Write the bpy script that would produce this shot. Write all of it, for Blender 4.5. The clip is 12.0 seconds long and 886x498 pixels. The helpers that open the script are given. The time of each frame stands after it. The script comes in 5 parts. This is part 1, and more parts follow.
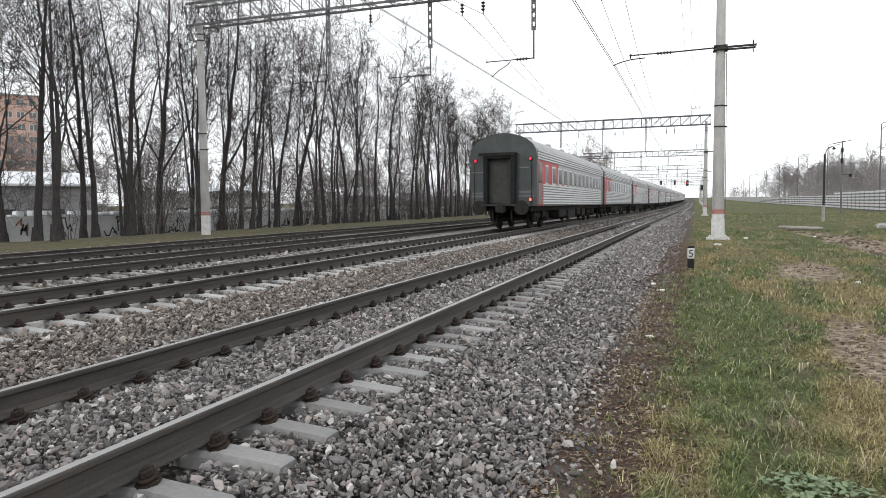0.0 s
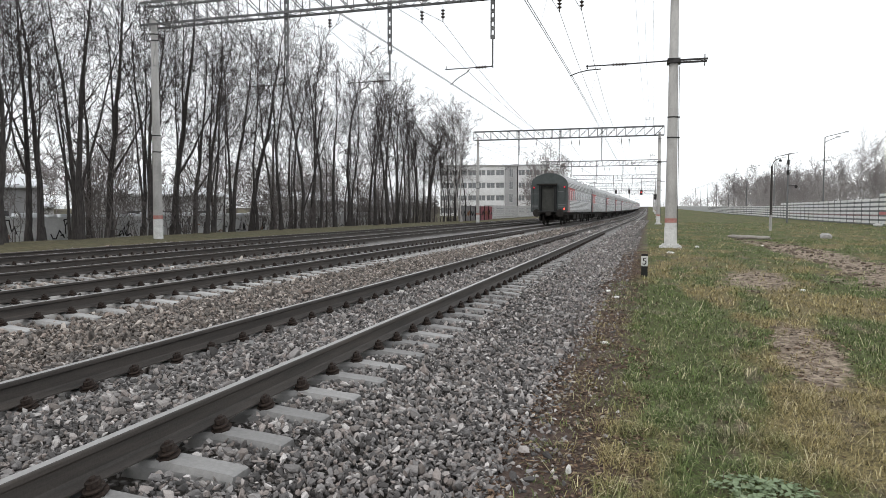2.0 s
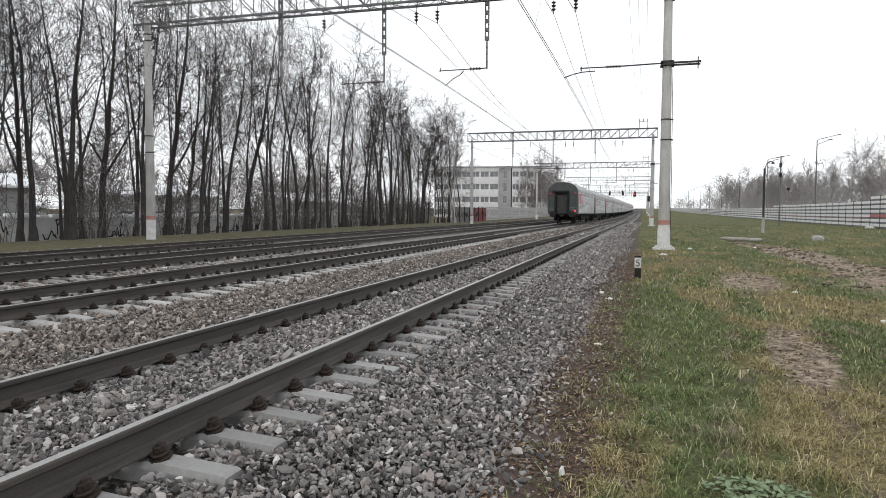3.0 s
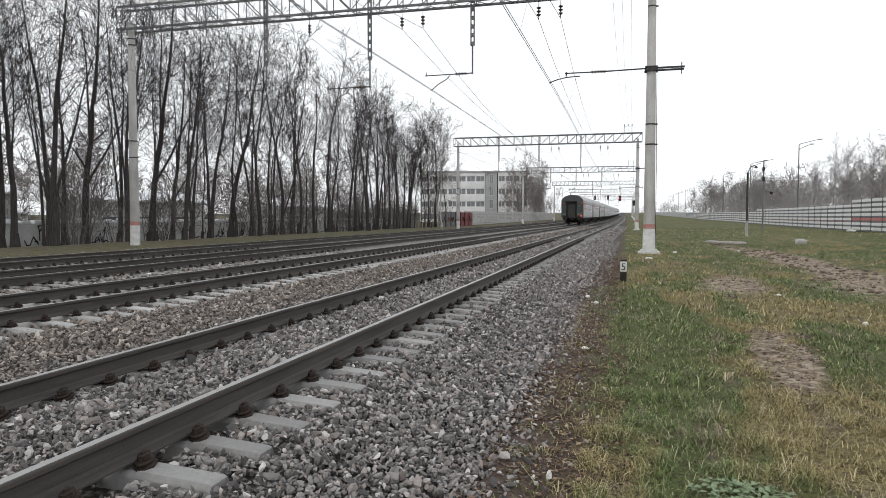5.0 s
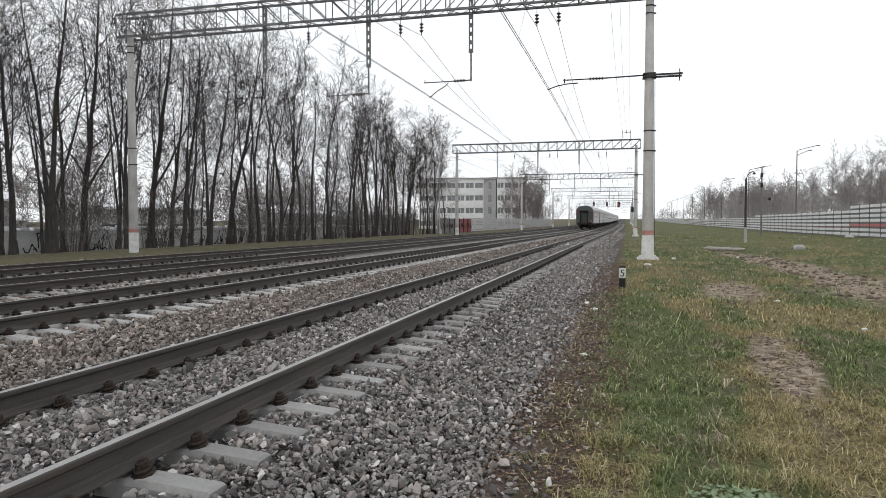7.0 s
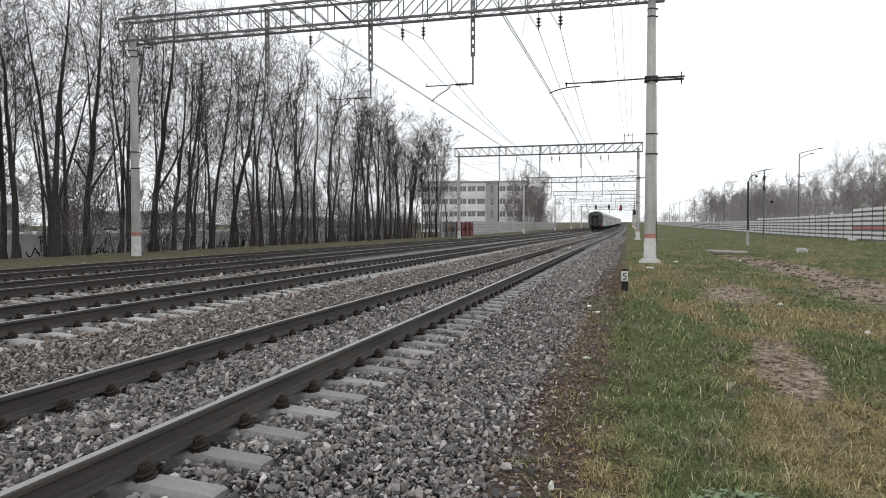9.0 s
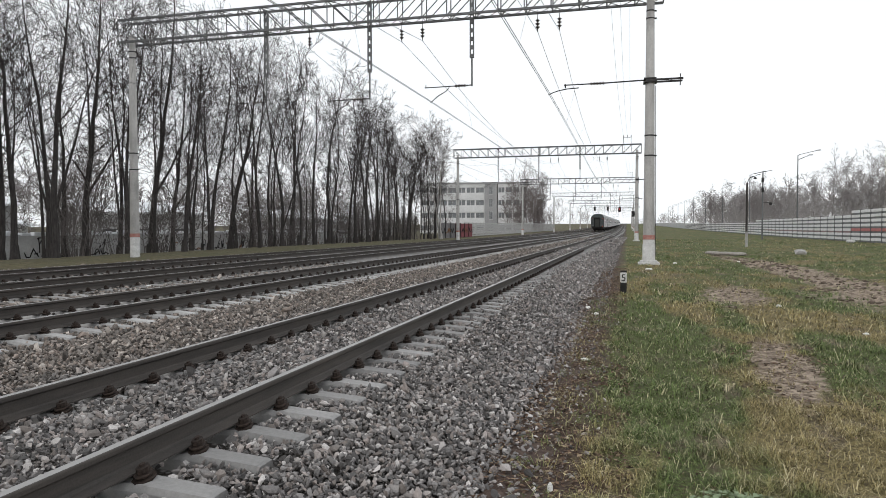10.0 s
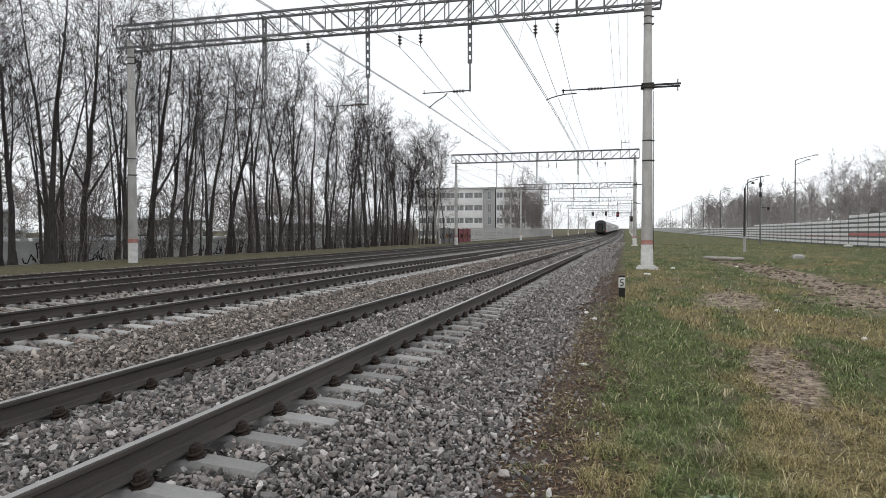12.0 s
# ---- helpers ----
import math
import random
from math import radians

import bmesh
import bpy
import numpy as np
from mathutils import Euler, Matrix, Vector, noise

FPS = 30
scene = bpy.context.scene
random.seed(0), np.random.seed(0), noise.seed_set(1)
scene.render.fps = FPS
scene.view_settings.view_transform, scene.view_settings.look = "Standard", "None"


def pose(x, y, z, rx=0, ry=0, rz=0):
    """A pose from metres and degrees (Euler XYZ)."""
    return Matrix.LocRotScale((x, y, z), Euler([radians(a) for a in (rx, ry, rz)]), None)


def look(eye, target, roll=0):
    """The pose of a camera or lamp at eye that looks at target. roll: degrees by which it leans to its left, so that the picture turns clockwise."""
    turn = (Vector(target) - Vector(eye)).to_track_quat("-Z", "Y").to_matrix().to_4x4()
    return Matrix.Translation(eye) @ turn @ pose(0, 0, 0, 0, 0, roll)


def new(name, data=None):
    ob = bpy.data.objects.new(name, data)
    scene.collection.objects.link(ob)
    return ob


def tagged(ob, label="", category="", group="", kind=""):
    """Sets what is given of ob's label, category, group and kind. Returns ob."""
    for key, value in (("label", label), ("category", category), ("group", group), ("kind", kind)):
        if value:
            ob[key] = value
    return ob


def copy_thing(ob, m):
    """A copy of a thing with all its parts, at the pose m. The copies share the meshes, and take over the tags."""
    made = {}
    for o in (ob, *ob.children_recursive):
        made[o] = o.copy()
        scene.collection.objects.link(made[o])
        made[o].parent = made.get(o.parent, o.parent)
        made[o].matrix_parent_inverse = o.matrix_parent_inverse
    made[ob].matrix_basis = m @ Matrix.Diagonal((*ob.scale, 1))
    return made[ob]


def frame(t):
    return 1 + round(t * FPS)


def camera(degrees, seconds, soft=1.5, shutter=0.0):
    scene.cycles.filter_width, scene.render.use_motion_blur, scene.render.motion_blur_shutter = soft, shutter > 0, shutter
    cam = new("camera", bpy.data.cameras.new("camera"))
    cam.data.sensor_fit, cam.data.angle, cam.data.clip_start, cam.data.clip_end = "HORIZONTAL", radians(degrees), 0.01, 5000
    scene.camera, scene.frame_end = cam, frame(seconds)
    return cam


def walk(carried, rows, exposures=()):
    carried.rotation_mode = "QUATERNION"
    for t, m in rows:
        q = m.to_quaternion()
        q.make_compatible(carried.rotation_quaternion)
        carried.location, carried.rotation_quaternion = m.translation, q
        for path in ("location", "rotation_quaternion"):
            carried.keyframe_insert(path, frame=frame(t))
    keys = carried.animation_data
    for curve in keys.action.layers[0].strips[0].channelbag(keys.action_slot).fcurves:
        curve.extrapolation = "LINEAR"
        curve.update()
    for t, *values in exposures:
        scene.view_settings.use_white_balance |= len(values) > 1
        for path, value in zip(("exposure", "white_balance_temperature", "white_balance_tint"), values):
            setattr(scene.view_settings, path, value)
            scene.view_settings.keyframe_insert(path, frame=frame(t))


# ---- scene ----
# Railway beside a bare wood on an overcast day. z = 0 is the top of the rails,
# the tracks run along +y.
EYE = (0.0, 0.0, 1.209)
FOV = 65.45
LOOKS = [(0.0, (20.06, -3.65, -0.57)), (0.5, (17.87, -3.41, -0.48)), (1.0, (17.41, -3.33, -0.35)),
         (1.5, (16.86, -3.19, -0.11)), (2.0, (16.57, -3.14, 0.05)), (2.5, (16.27, -3.07, 0.16)),
         (3.0, (16.06, -3.03, 0.21)), (5.0, (14.94, -2.64, 0.03)), (5.5, (14.83, -2.44, 0.05)),
         (6.0, (14.76, -2.35, 0.06)), (6.5, (14.78, -2.20, 0.02)), (7.0, (14.85, -2.09, -0.07)),
         (9.0, (15.02, -1.81, -0.12)), (9.5, (15.00, -1.75, -0.07)), (10.0, (14.93, -1.70, -0.08)),
         (10.5, (14.86, -1.62, -0.07)), (11.0, (14.79, -1.52, -0.07)), (11.5, (14.79, -1.40, -0.15)),
         (12.0, (14.79, -1.27, -0.15))]


def aim(yaw, pitch, roll):
    a, b = radians(yaw), radians(pitch)
    return look(EYE, (EYE[0] - 10 * math.sin(a) * math.cos(b), EYE[1] + 10 * math.cos(a) * math.cos(b),
                      EYE[2] + 10 * math.sin(b)), roll)


cam = camera(FOV, 12.0, soft=0.35)
walk(cam, [(t, aim(*a)) for t, a in LOOKS], exposures=[(0.0, 0.28), (1.0, 0.24), (2.5, 0.16), (5.0, 0.08), (7.0, 0.03), (12.0, 0.0)])

# ---- light ----
SUN_ELEV, SUN_TURN = 28, 200
world = bpy.data.worlds.new("overcast_sky")
scene.world = world
world.use_nodes = True
wn, wl = world.node_tree.nodes, world.node_tree.links
wn.clear()
w_out, w_bg, w_sky = wn.new("ShaderNodeOutputWorld"), wn.new("ShaderNodeBackground"), wn.new("ShaderNodeTexSky")
w_sky.sky_type, w_sky.sun_disc = "NISHITA", False
w_sky.sun_elevation, w_sky.sun_rotation = radians(SUN_ELEV), radians(SUN_TURN)
w_sky.air_density, w_sky.dust_density = 1.0, 4.0
w_scale, w_mix = wn.new("ShaderNodeVectorMath"), wn.new("ShaderNodeMix")
w_scale.operation = "SCALE"
w_scale.inputs["Scale"].default_value = 0.10
wl.new(w_sky.outputs[0], w_scale.inputs[0])
w_mix.data_type = "RGBA"
w_mix.inputs["Factor"].default_value = 0.93
wl.new(w_scale.outputs[0], w_mix.inputs["A"])
w_mix.inputs["B"].default_value = (0.95, 0.975, 1.0, 1)
wl.new(w_mix.outputs["Result"], w_bg.inputs["Color"])
w_bg.inputs["Strength"].default_value = 1.12
wl.new(w_bg.outputs[0], w_out.inputs[0])
sun = new("sun", bpy.data.lights.new("sun", "SUN"))
sun.data.energy, sun.data.angle, sun.data.color = 0.5, radians(25), (1.0, 0.97, 0.93)
_a, _e = radians(SUN_TURN), radians(SUN_ELEV)
sun.matrix_world = look((60 * math.sin(_a), 60 * math.cos(_a), 60 * math.tan(_e)), (0, 0, 0))


# ---- materials ----
def mat_base(name, rough=0.8, metal=0.0, spec=0.3):
    m = bpy.data.materials.new(name)
    m.use_nodes = True
    b = m.node_tree.nodes["Principled BSDF"]
    b.inputs["Roughness"].default_value = rough
    b.inputs["Metallic"].default_value = metal
    b.inputs["Specular IOR Level"].default_value = spec
    return m, m.node_tree.nodes, m.node_tree.links, b


def coords(n, kind="Object"):
    return n.new("ShaderNodeTexCoord").outputs[kind]


def noise_node(n, l, scale, vec=None, detail=4, rough=0.6, stretch=None):
    t = n.new("ShaderNodeTexNoise")
    t.inputs["Scale"].default_value, t.inputs["Detail"].default_value = scale, detail
    t.inputs["Roughness"].default_value = rough
    vec = vec or coords(n)
    if stretch:
        mp = n.new("ShaderNodeMapping")
        mp.inputs["Scale"].default_value = stretch
        l.new(vec, mp.inputs["Vector"])
        vec = mp.outputs[0]
    l.new(vec, t.inputs["Vector"])
    return t.outputs["Fac"]


def ramp(n, l, fac, stops):
    r = n.new("ShaderNodeValToRGB")
    e = r.color_ramp.elements
    while len(e) < len(stops):
        e.new(0.5)
    for k, (p, c) in zip(e, stops):
        k.position = p
        k.color = (*c, 1) if isinstance(c, tuple) else (c, c, c, 1)
    l.new(fac, r.inputs[0])
    return r.outputs[0]


def mix(n, l, fac, a, b, mode="MIX"):
    m = n.new("ShaderNodeMix")
    m.data_type, m.blend_type = "RGBA", mode
    for sock, v in ((m.inputs["Factor"], fac), (m.inputs["A"], a), (m.inputs["B"], b)):
        if isinstance(v, (int, float)):
            sock.default_value = v
        elif isinstance(v, tuple):
            sock.default_value = (*v, 1)
        else:
            l.new(v, sock)
    return m.outputs["Result"]


def bump(n, l, b, height, strength=0.4, dist=0.01):
    u = n.new("ShaderNodeBump")
    u.inputs["Strength"].default_value, u.inputs["Distance"].default_value = strength, dist
    l.new(height, u.inputs["Height"])
    l.new(u.outputs[0], b.inputs["Normal"])


def simple(name, c1, c2, scale=4.0, rough=0.8, metal=0.0, fine=40.0, relief=0.3, spec=0.3, stretch=None, dist=0.004):
    """Two-scale variation between two colours, with a fine relief."""
    m, n, l, b = mat_base(name, rough, metal, spec)
    v = coords(n)
    a = ramp(n, l, noise_node(n, l, scale, v, 5, 0.65, stretch), [(0.32, c1), (0.68, c2)])
    f = noise_node(n, l, fine, v, 3, 0.6, stretch)
    col = mix(n, l, 0.5, a, ramp(n, l, f, [(0.25, 0.55), (0.75, 1.3)]), "MULTIPLY")
    l.new(col, b.inputs["Base Color"])
    bump(n, l, b, f, relief, dist)
    return m


def glow(name, c, strength):
    m, n, l, b = mat_base(name, 0.4)
    b.inputs["Base Color"].default_value = (*c, 1)
    b.inputs["Emission Color"].default_value = (*c, 1)
    b.inputs["Emission Strength"].default_value = strength
    return m


def greater(n, l, a, lo, hi):
    """0 below lo, 1 above hi."""
    r = n.new("ShaderNodeMapRange")
    r.inputs["From Min"].default_value, r.inputs["From Max"].default_value = lo, hi
    r.interpolation_type = "SMOOTHSTEP"
    l.new(a, r.inputs["Value"])
    return r.outputs["Result"]


def arith(n, l, op, a, b=0.0):
    m = n.new("ShaderNodeMath")
    m.operation = op
    for s, v in ((m.inputs[0], a), (m.inputs[1], b)):
        if isinstance(v, (int, float)):
            s.default_value = v
        else:
            l.new(v, s)
    return m.outputs[0]


def turf_colour(n, l, v):
    """Autumn turf: green, straw-yellow and bare brown patches of a metre or two."""
    big = noise_node(n, l, 0.9, v, 6, 0.68, (1.0, 0.42, 1.0))
    # greener away from the trodden strip by the line
    yy = xyz(n, l, v)[1]
    big = arith(n, l, "SUBTRACT", big, arith(n, l, "MULTIPLY", greater(n, l, yy, 14, 40), 0.06))
    wide = arith(n, l, "MULTIPLY", arith(n, l, "SUBTRACT", noise_node(n, l, 0.13, v, 4, 0.6, (1.0, 0.5, 1.0)), 0.5), 0.45)
    big = arith(n, l, "ADD", big, arith(n, l, "MULTIPLY", wide, greater(n, l, yy, 14, 30)))
    mid = noise_node(n, l, 2.3, v, 6, 0.7, (1.0, 0.5, 1.0))
    fine = noise_node(n, l, 30, v, 3, 0.7)
    green = ramp(n, l, fine, [(0.25, (0.045, 0.066, 0.022)), (0.75, (0.145, 0.185, 0.066))])
    straw = ramp(n, l, fine, [(0.25, (0.125, 0.103, 0.047)), (0.75, (0.32, 0.265, 0.128))])
    brown = ramp(n, l, fine, [(0.25, (0.09, 0.07, 0.052)), (0.75, (0.29, 0.235, 0.175))])
    xx = xyz(n, l, v)[0]

    def patch(cx, cy, sx, sy):
        d = arith(n, l, "ADD", arith(n, l, "POWER", arith(n, l, "ABSOLUTE", arith(n, l, "DIVIDE", arith(n, l, "SUBTRACT", xx, cx), sx)), 2),
                  arith(n, l, "POWER", arith(n, l, "ABSOLUTE", arith(n, l, "DIVIDE", arith(n, l, "SUBTRACT", yy, cy), sy)), 2))
        return greater(n, l, arith(n, l, "SUBTRACT", 1.0, d), -0.4, 0.7)
    for cx, cy, sx, sy, k in ((0.5, 10.5, 0.75, 5.0, -0.12), (3.0, 10.3, 0.7, 2.2, -0.13), (4.4, 17.0, 0.9, 3.0, -0.12),
                              (2.9, 13.6, 1.0, 1.8, 0.12), (1.75, 6.1, 0.75, 1.5, 0.13), (0.3, 5.4, 0.5, 1.6, -0.06)):
        big = arith(n, l, "ADD", big, arith(n, l, "MULTIPLY", patch(cx, cy, sx, sy), k))
    c = mix(n, l, ramp(n, l, big, [(0.44, 0.0), (0.56, 1.0)]), green, straw)
    return mix(n, l, ramp(n, l, mid, [(0.55, 0.0), (0.64, 0.9)]), c, brown)


def dirt_mask(n, l, v, x, y):
    """Bare trampled earth: an oval by the path and the churned ditch track."""
    wob = arith(n, l, "MULTIPLY", arith(n, l, "SUBTRACT", noise_node(n, l, 2.4, v, 6, 0.75), 0.5), 3.4)

    def oval(cx, cy, sx, sy, shear):
        dy = arith(n, l, "SUBTRACT", y, cy)
        dx = arith(n, l, "SUBTRACT", arith(n, l, "SUBTRACT", x, cx), arith(n, l, "MULTIPLY", dy, shear))
        d = arith(n, l, "ADD", arith(n, l, "POWER", arith(n, l, "ABSOLUTE", arith(n, l, "DIVIDE", dx, sx)), 2),
                  arith(n, l, "POWER", arith(n, l, "ABSOLUTE", arith(n, l, "DIVIDE", dy, sy)), 2))
        return greater(n, l, arith(n, l, "SUBTRACT", 1.0, arith(n, l, "ADD", d, wob)), -0.1, 0.5)
    m = oval(1.85, 9.1, 0.42, 2.2, 0.10)
    m = arith(n, l, "MAXIMUM", m, oval(2.45, 17.2, 0.8, 2.4, 0.1))
    m = arith(n, l, "MAXIMUM", m, oval(5.6, 29.0, 1.0, 14.0, -0.05))
    return arith(n, l, "MAXIMUM", m, oval(6.2, 18.5, 2.2, 3.2, 0.15))


def xyz(n, l, v):
    s = n.new("ShaderNodeSeparateXYZ")
    l.new(v, s.inputs[0])
    return s.outputs


def mat_ground():
    m, n, l, b = mat_base("ground_soil_and_turf", 0.95, 0, 0.15)
    v = coords(n)
    x, y, z = xyz(n, l, v)
    turf = turf_colour(n, l, v)
    soil = ramp(n, l, noise_node(n, l, 9, v, 6, 0.7), [(0.32, (0.06, 0.046, 0.036)), (0.47, (0.21, 0.165, 0.128)), (0.64, (0.42, 0.345, 0.27))])
    thatch = ramp(n, l, noise_node(n, l, 26, v, 5, 0.75), [(0.38, 0.0), (0.58, 1.0)])
    turf = mix(n, l, thatch, (0.07, 0.056, 0.036), turf)
    turf = mix(n, l, dirt_mask(n, l, v, x, y), turf, soil)
    # crushed stone under the tracks
    vor = n.new("ShaderNodeTexVoronoi")
    vor.inputs["Scale"].default_value = 19
    l.new(v, vor.inputs["Vector"])
    tone = n.new("ShaderNodeSeparateColor")
    l.new(vor.outputs["Color"], tone.inputs[0])
    stone = ramp(n, l, tone.outputs[0], [(0.0, (0.12, 0.115, 0.112)), (0.45, (0.24, 0.23, 0.225)), (1.0, (0.42, 0.40, 0.39))])
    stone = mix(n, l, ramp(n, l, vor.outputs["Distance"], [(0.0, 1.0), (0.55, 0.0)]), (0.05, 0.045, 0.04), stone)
    rusty = mix(n, l, 0.75, stone, (0.90, 0.78, 0.65), "MULTIPLY")
    wob = arith(n, l, "MULTIPLY", arith(n, l, "SUBTRACT", noise_node(n, l, 1.3, v, 5, 0.7), 0.5), 1.3)
    xw = arith(n, l, "ADD", x, wob)
    stone = mix(n, l, greater(n, l, xw, -5.6, -4.7), rusty, stone)
    earth = ramp(n, l, noise_node(n, l, 14, v, 5, 0.7), [(0.3, (0.038, 0.027, 0.023)), (0.7, (0.135, 0.097, 0.08))])
    near = arith(n, l, "SUBTRACT", xw, arith(n, l, "MULTIPLY", greater(n, l, y, 15, 32), 0.55))
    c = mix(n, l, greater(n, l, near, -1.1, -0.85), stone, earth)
    c = mix(n, l, greater(n, l, arith(n, l, "ADD", xw, arith(n, l, "SUBTRACT", noise_node(n, l, 9, v, 4, 0.7), 0.5)), -0.40, 0.05), c, turf)
    mould = ramp(n, l, noise_node(n, l, 3.5, v, 6, 0.75), [(0.36, (0.075, 0.06, 0.045)), (0.5, (0.10, 0.095, 0.055)), (0.66, (0.17, 0.14, 0.10))])
    verge = mix(n, l, greater(n, l, xw, -25.2, -23.0), mould, mix(n, l, 0.78, turf, mould))
    c = mix(n, l, greater(n, l, xw, -21.6, -21.0), verge, c)
    l.new(c, b.inputs["Base Color"])
    h = arith(n, l, "ADD", arith(n, l, "MULTIPLY", vor.outputs["Distance"], -0.8), noise_node(n, l, 40, v, 4, 0.7))
    bump(n, l, b, h, 0.7, 0.03)
    return m


def mat_stone():
    m, n, l, b = mat_base("crushed_granite", 0.85, 0, 0.25)
    g = n.new("ShaderNodeNewGeometry")
    v = coords(n)
    x, y, z = xyz(n, l, v)
    r = g.outputs["Random Per Island"]
    c = ramp(n, l, r, [(0.0, (0.07, 0.068, 0.068)), (0.25, (0.15, 0.147, 0.147)), (0.5, (0.29, 0.283, 0.282)),
                       (0.66, (0.18, 0.165, 0.155)), (0.8, (0.34, 0.305, 0.29)), (0.92, (0.42, 0.41, 0.405)), (1.0, (0.60, 0.585, 0.58))])
    rusty = mix(n, l, 0.7, c, (0.90, 0.83, 0.75), "MULTIPLY")
    wob = arith(n, l, "MULTIPLY", arith(n, l, "SUBTRACT", noise_node(n, l, 1.3, v, 5, 0.7), 0.5), 1.3)
    c = mix(n, l, greater(n, l, arith(n, l, "ADD", x, wob), -5.6, -4.7), rusty, c)
    f = noise_node(n, l, 90, v, 4, 0.7)
    c = mix(n, l, 0.7, c, ramp(n, l, f, [(0.25, (0.62, 0.59, 0.575)), (0.75, (1.29, 1.245, 1.21))]), "MULTIPLY")
    l.new(c, b.inputs["Base Color"])
    bump(n, l, b, f, 0.5, 0.004)
    return m


def mat_turf():
    m, n, l, b = mat_base("grass_blades", 0.7, 0, 0.2)
    v = coords(n)
    g = n.new("ShaderNodeNewGeometry")
    r = g.outputs["Random Per Island"]
    c = turf_colour(n, l, v)
    c = mix(n, l, ramp(n, l, r, [(0.82, 0.0), (0.98, 0.8)]), c, (0.40, 0.36, 0.24))
    c = mix(n, l, 1.0, c, ramp(n, l, r, [(0.0, 0.4), (0.7, 1.7)]), "MULTIPLY")
    l.new(c, b.inputs["Base Color"])
    return m


def mat_rail():
    """Rusty web and foot; the narrow running band on the head is worn bright."""
    m, n, l, b = mat_base("rail_steel", 0.55, 0.2, 0.4)
    v = coords(n)
    rust = ramp(n, l, noise_node(n, l, 3, v, 6, 0.7, (1, 0.25, 4)), [(0.3, (0.034, 0.031, 0.029)), (0.7, (0.088, 0.075, 0.066))])
    rust = mix(n, l, 0.6, rust, ramp(n, l, noise_node(n, l, 70, v, 3, 0.7), [(0.25, 0.6), (0.75, 1.3)]), "MULTIPLY")
    up = xyz(n, l, n.new("ShaderNodeNewGeometry").outputs["True Normal"])[2]
    top = greater(n, l, up, 0.955, 0.985)
    l.new(mix(n, l, top, rust, (0.36, 0.352, 0.345)), b.inputs["Base Color"])
    l.new(arith(n, l, "MULTIPLY", top, 0.45), b.inputs["Metallic"])
    l.new(arith(n, l, "SUBTRACT", 0.75, arith(n, l, "MULTIPLY", top, 0.33)), b.inputs["Roughness"])
    bump(n, l, b, noise_node(n, l, 60, v, 4, 0.7), 0.3, 0.003)
    return m


def mat_bark(name, dark, light):
    m, n, l, b = mat_base(name, 0.9, 0, 0.15)
    v = coords(n)
    c = ramp(n, l, noise_node(n, l, 5, v, 6, 0.7, (3, 3, 0.5)), [(0.3, dark), (0.7, light)])
    l.new(c, b.inputs["Base Color"])
    bump(n, l, b, noise_node(n, l, 22, v, 4, 0.7, (3, 3, 0.5)), 0.6, 0.02)
    return m


def mat_random(name, stops, rough=0.7, metal=0.0):
    """Repeats that vary from object to object."""
    m, n, l, b = mat_base(name, rough, metal)
    o = n.new("ShaderNodeObjectInfo")
    v = coords(n)
    c = ramp(n, l, o.outputs["Random"], stops)
    f = noise_node(n, l, 25, v, 5, 0.7)
    c = mix(n, l, 0.6, c, ramp(n, l, f, [(0.25, 0.65), (0.75, 1.25)]), "MULTIPLY")
    st = noise_node(n, l, 3, v, 5, 0.7)
    c = mix(n, l, ramp(n, l, st, [(0.5, 0.0), (0.72, 0.45)]), c, (0.16, 0.13, 0.11))
    l.new(c, b.inputs["Base Color"])
    bump(n, l, b, f, 0.35, 0.006)
    return m


GROUND, STONE, TURF, RAIL = mat_ground(), mat_stone(), mat_turf(), mat_rail()
SLEEPER = mat_random("weathered_concrete_sleeper", [(0.0, (0.22, 0.216, 0.212)), (1.0, (0.34, 0.334, 0.328))], 0.85)
SLEEPER_PALE = mat_random("pale_concrete_sleeper", [(0.0, (0.33, 0.325, 0.32)), (1.0, (0.46, 0.455, 0.45))], 0.85)
CLIP = simple("rusted_fastening", (0.018, 0.014, 0.012), (0.06, 0.042, 0.034), 20, 0.8, 0.2)
PAD = simple("black_rubber", (0.012, 0.012, 0.012), (0.03, 0.028, 0.026), 8, 0.8)
CONCRETE = simple("mast_concrete", (0.30, 0.295, 0.285), (0.46, 0.45, 0.435), 2.2, 0.9, 0, 45, 0.25, stretch=(1, 1, 0.35))
WHITEWASH = simple("whitewash", (0.50, 0.50, 0.495), (0.70, 0.70, 0.69), 5, 0.9)
REDBAND = simple("faded_red_paint", (0.36, 0.13, 0.11), (0.46, 0.26, 0.23), 8, 0.8)
STEEL = simple("grey_painted_steel", (0.085, 0.088, 0.092), (0.17, 0.172, 0.175), 3, 0.6, 0.3)
DARKSTEEL = simple("dark_steel", (0.02, 0.02, 0.022), (0.06, 0.056, 0.055), 5, 0.6, 0.4)
INSUL = simple("brown_glazed_porcelain", (0.025, 0.018, 0.016), (0.05, 0.035, 0.03), 9, 0.3, 0, spec=0.6)
WIRE = simple("wire_bronze", (0.10, 0.105, 0.11), (0.19, 0.195, 0.20), 2, 0.6, 0.5)
BARK = mat_bark("dark_alder_bark", (0.026, 0.024, 0.024), (0.085, 0.077, 0.074))
TWIG = mat_bark("twig_bark", (0.032, 0.028, 0.028), (0.085, 0.075, 0.073))
# Brown-grey twigs, the tone raised to include mid-distance haze.
MIDTWIG = mat_bark("haze_paled_brown_twigs", (0.165, 0.143, 0.138), (0.26, 0.228, 0.222))
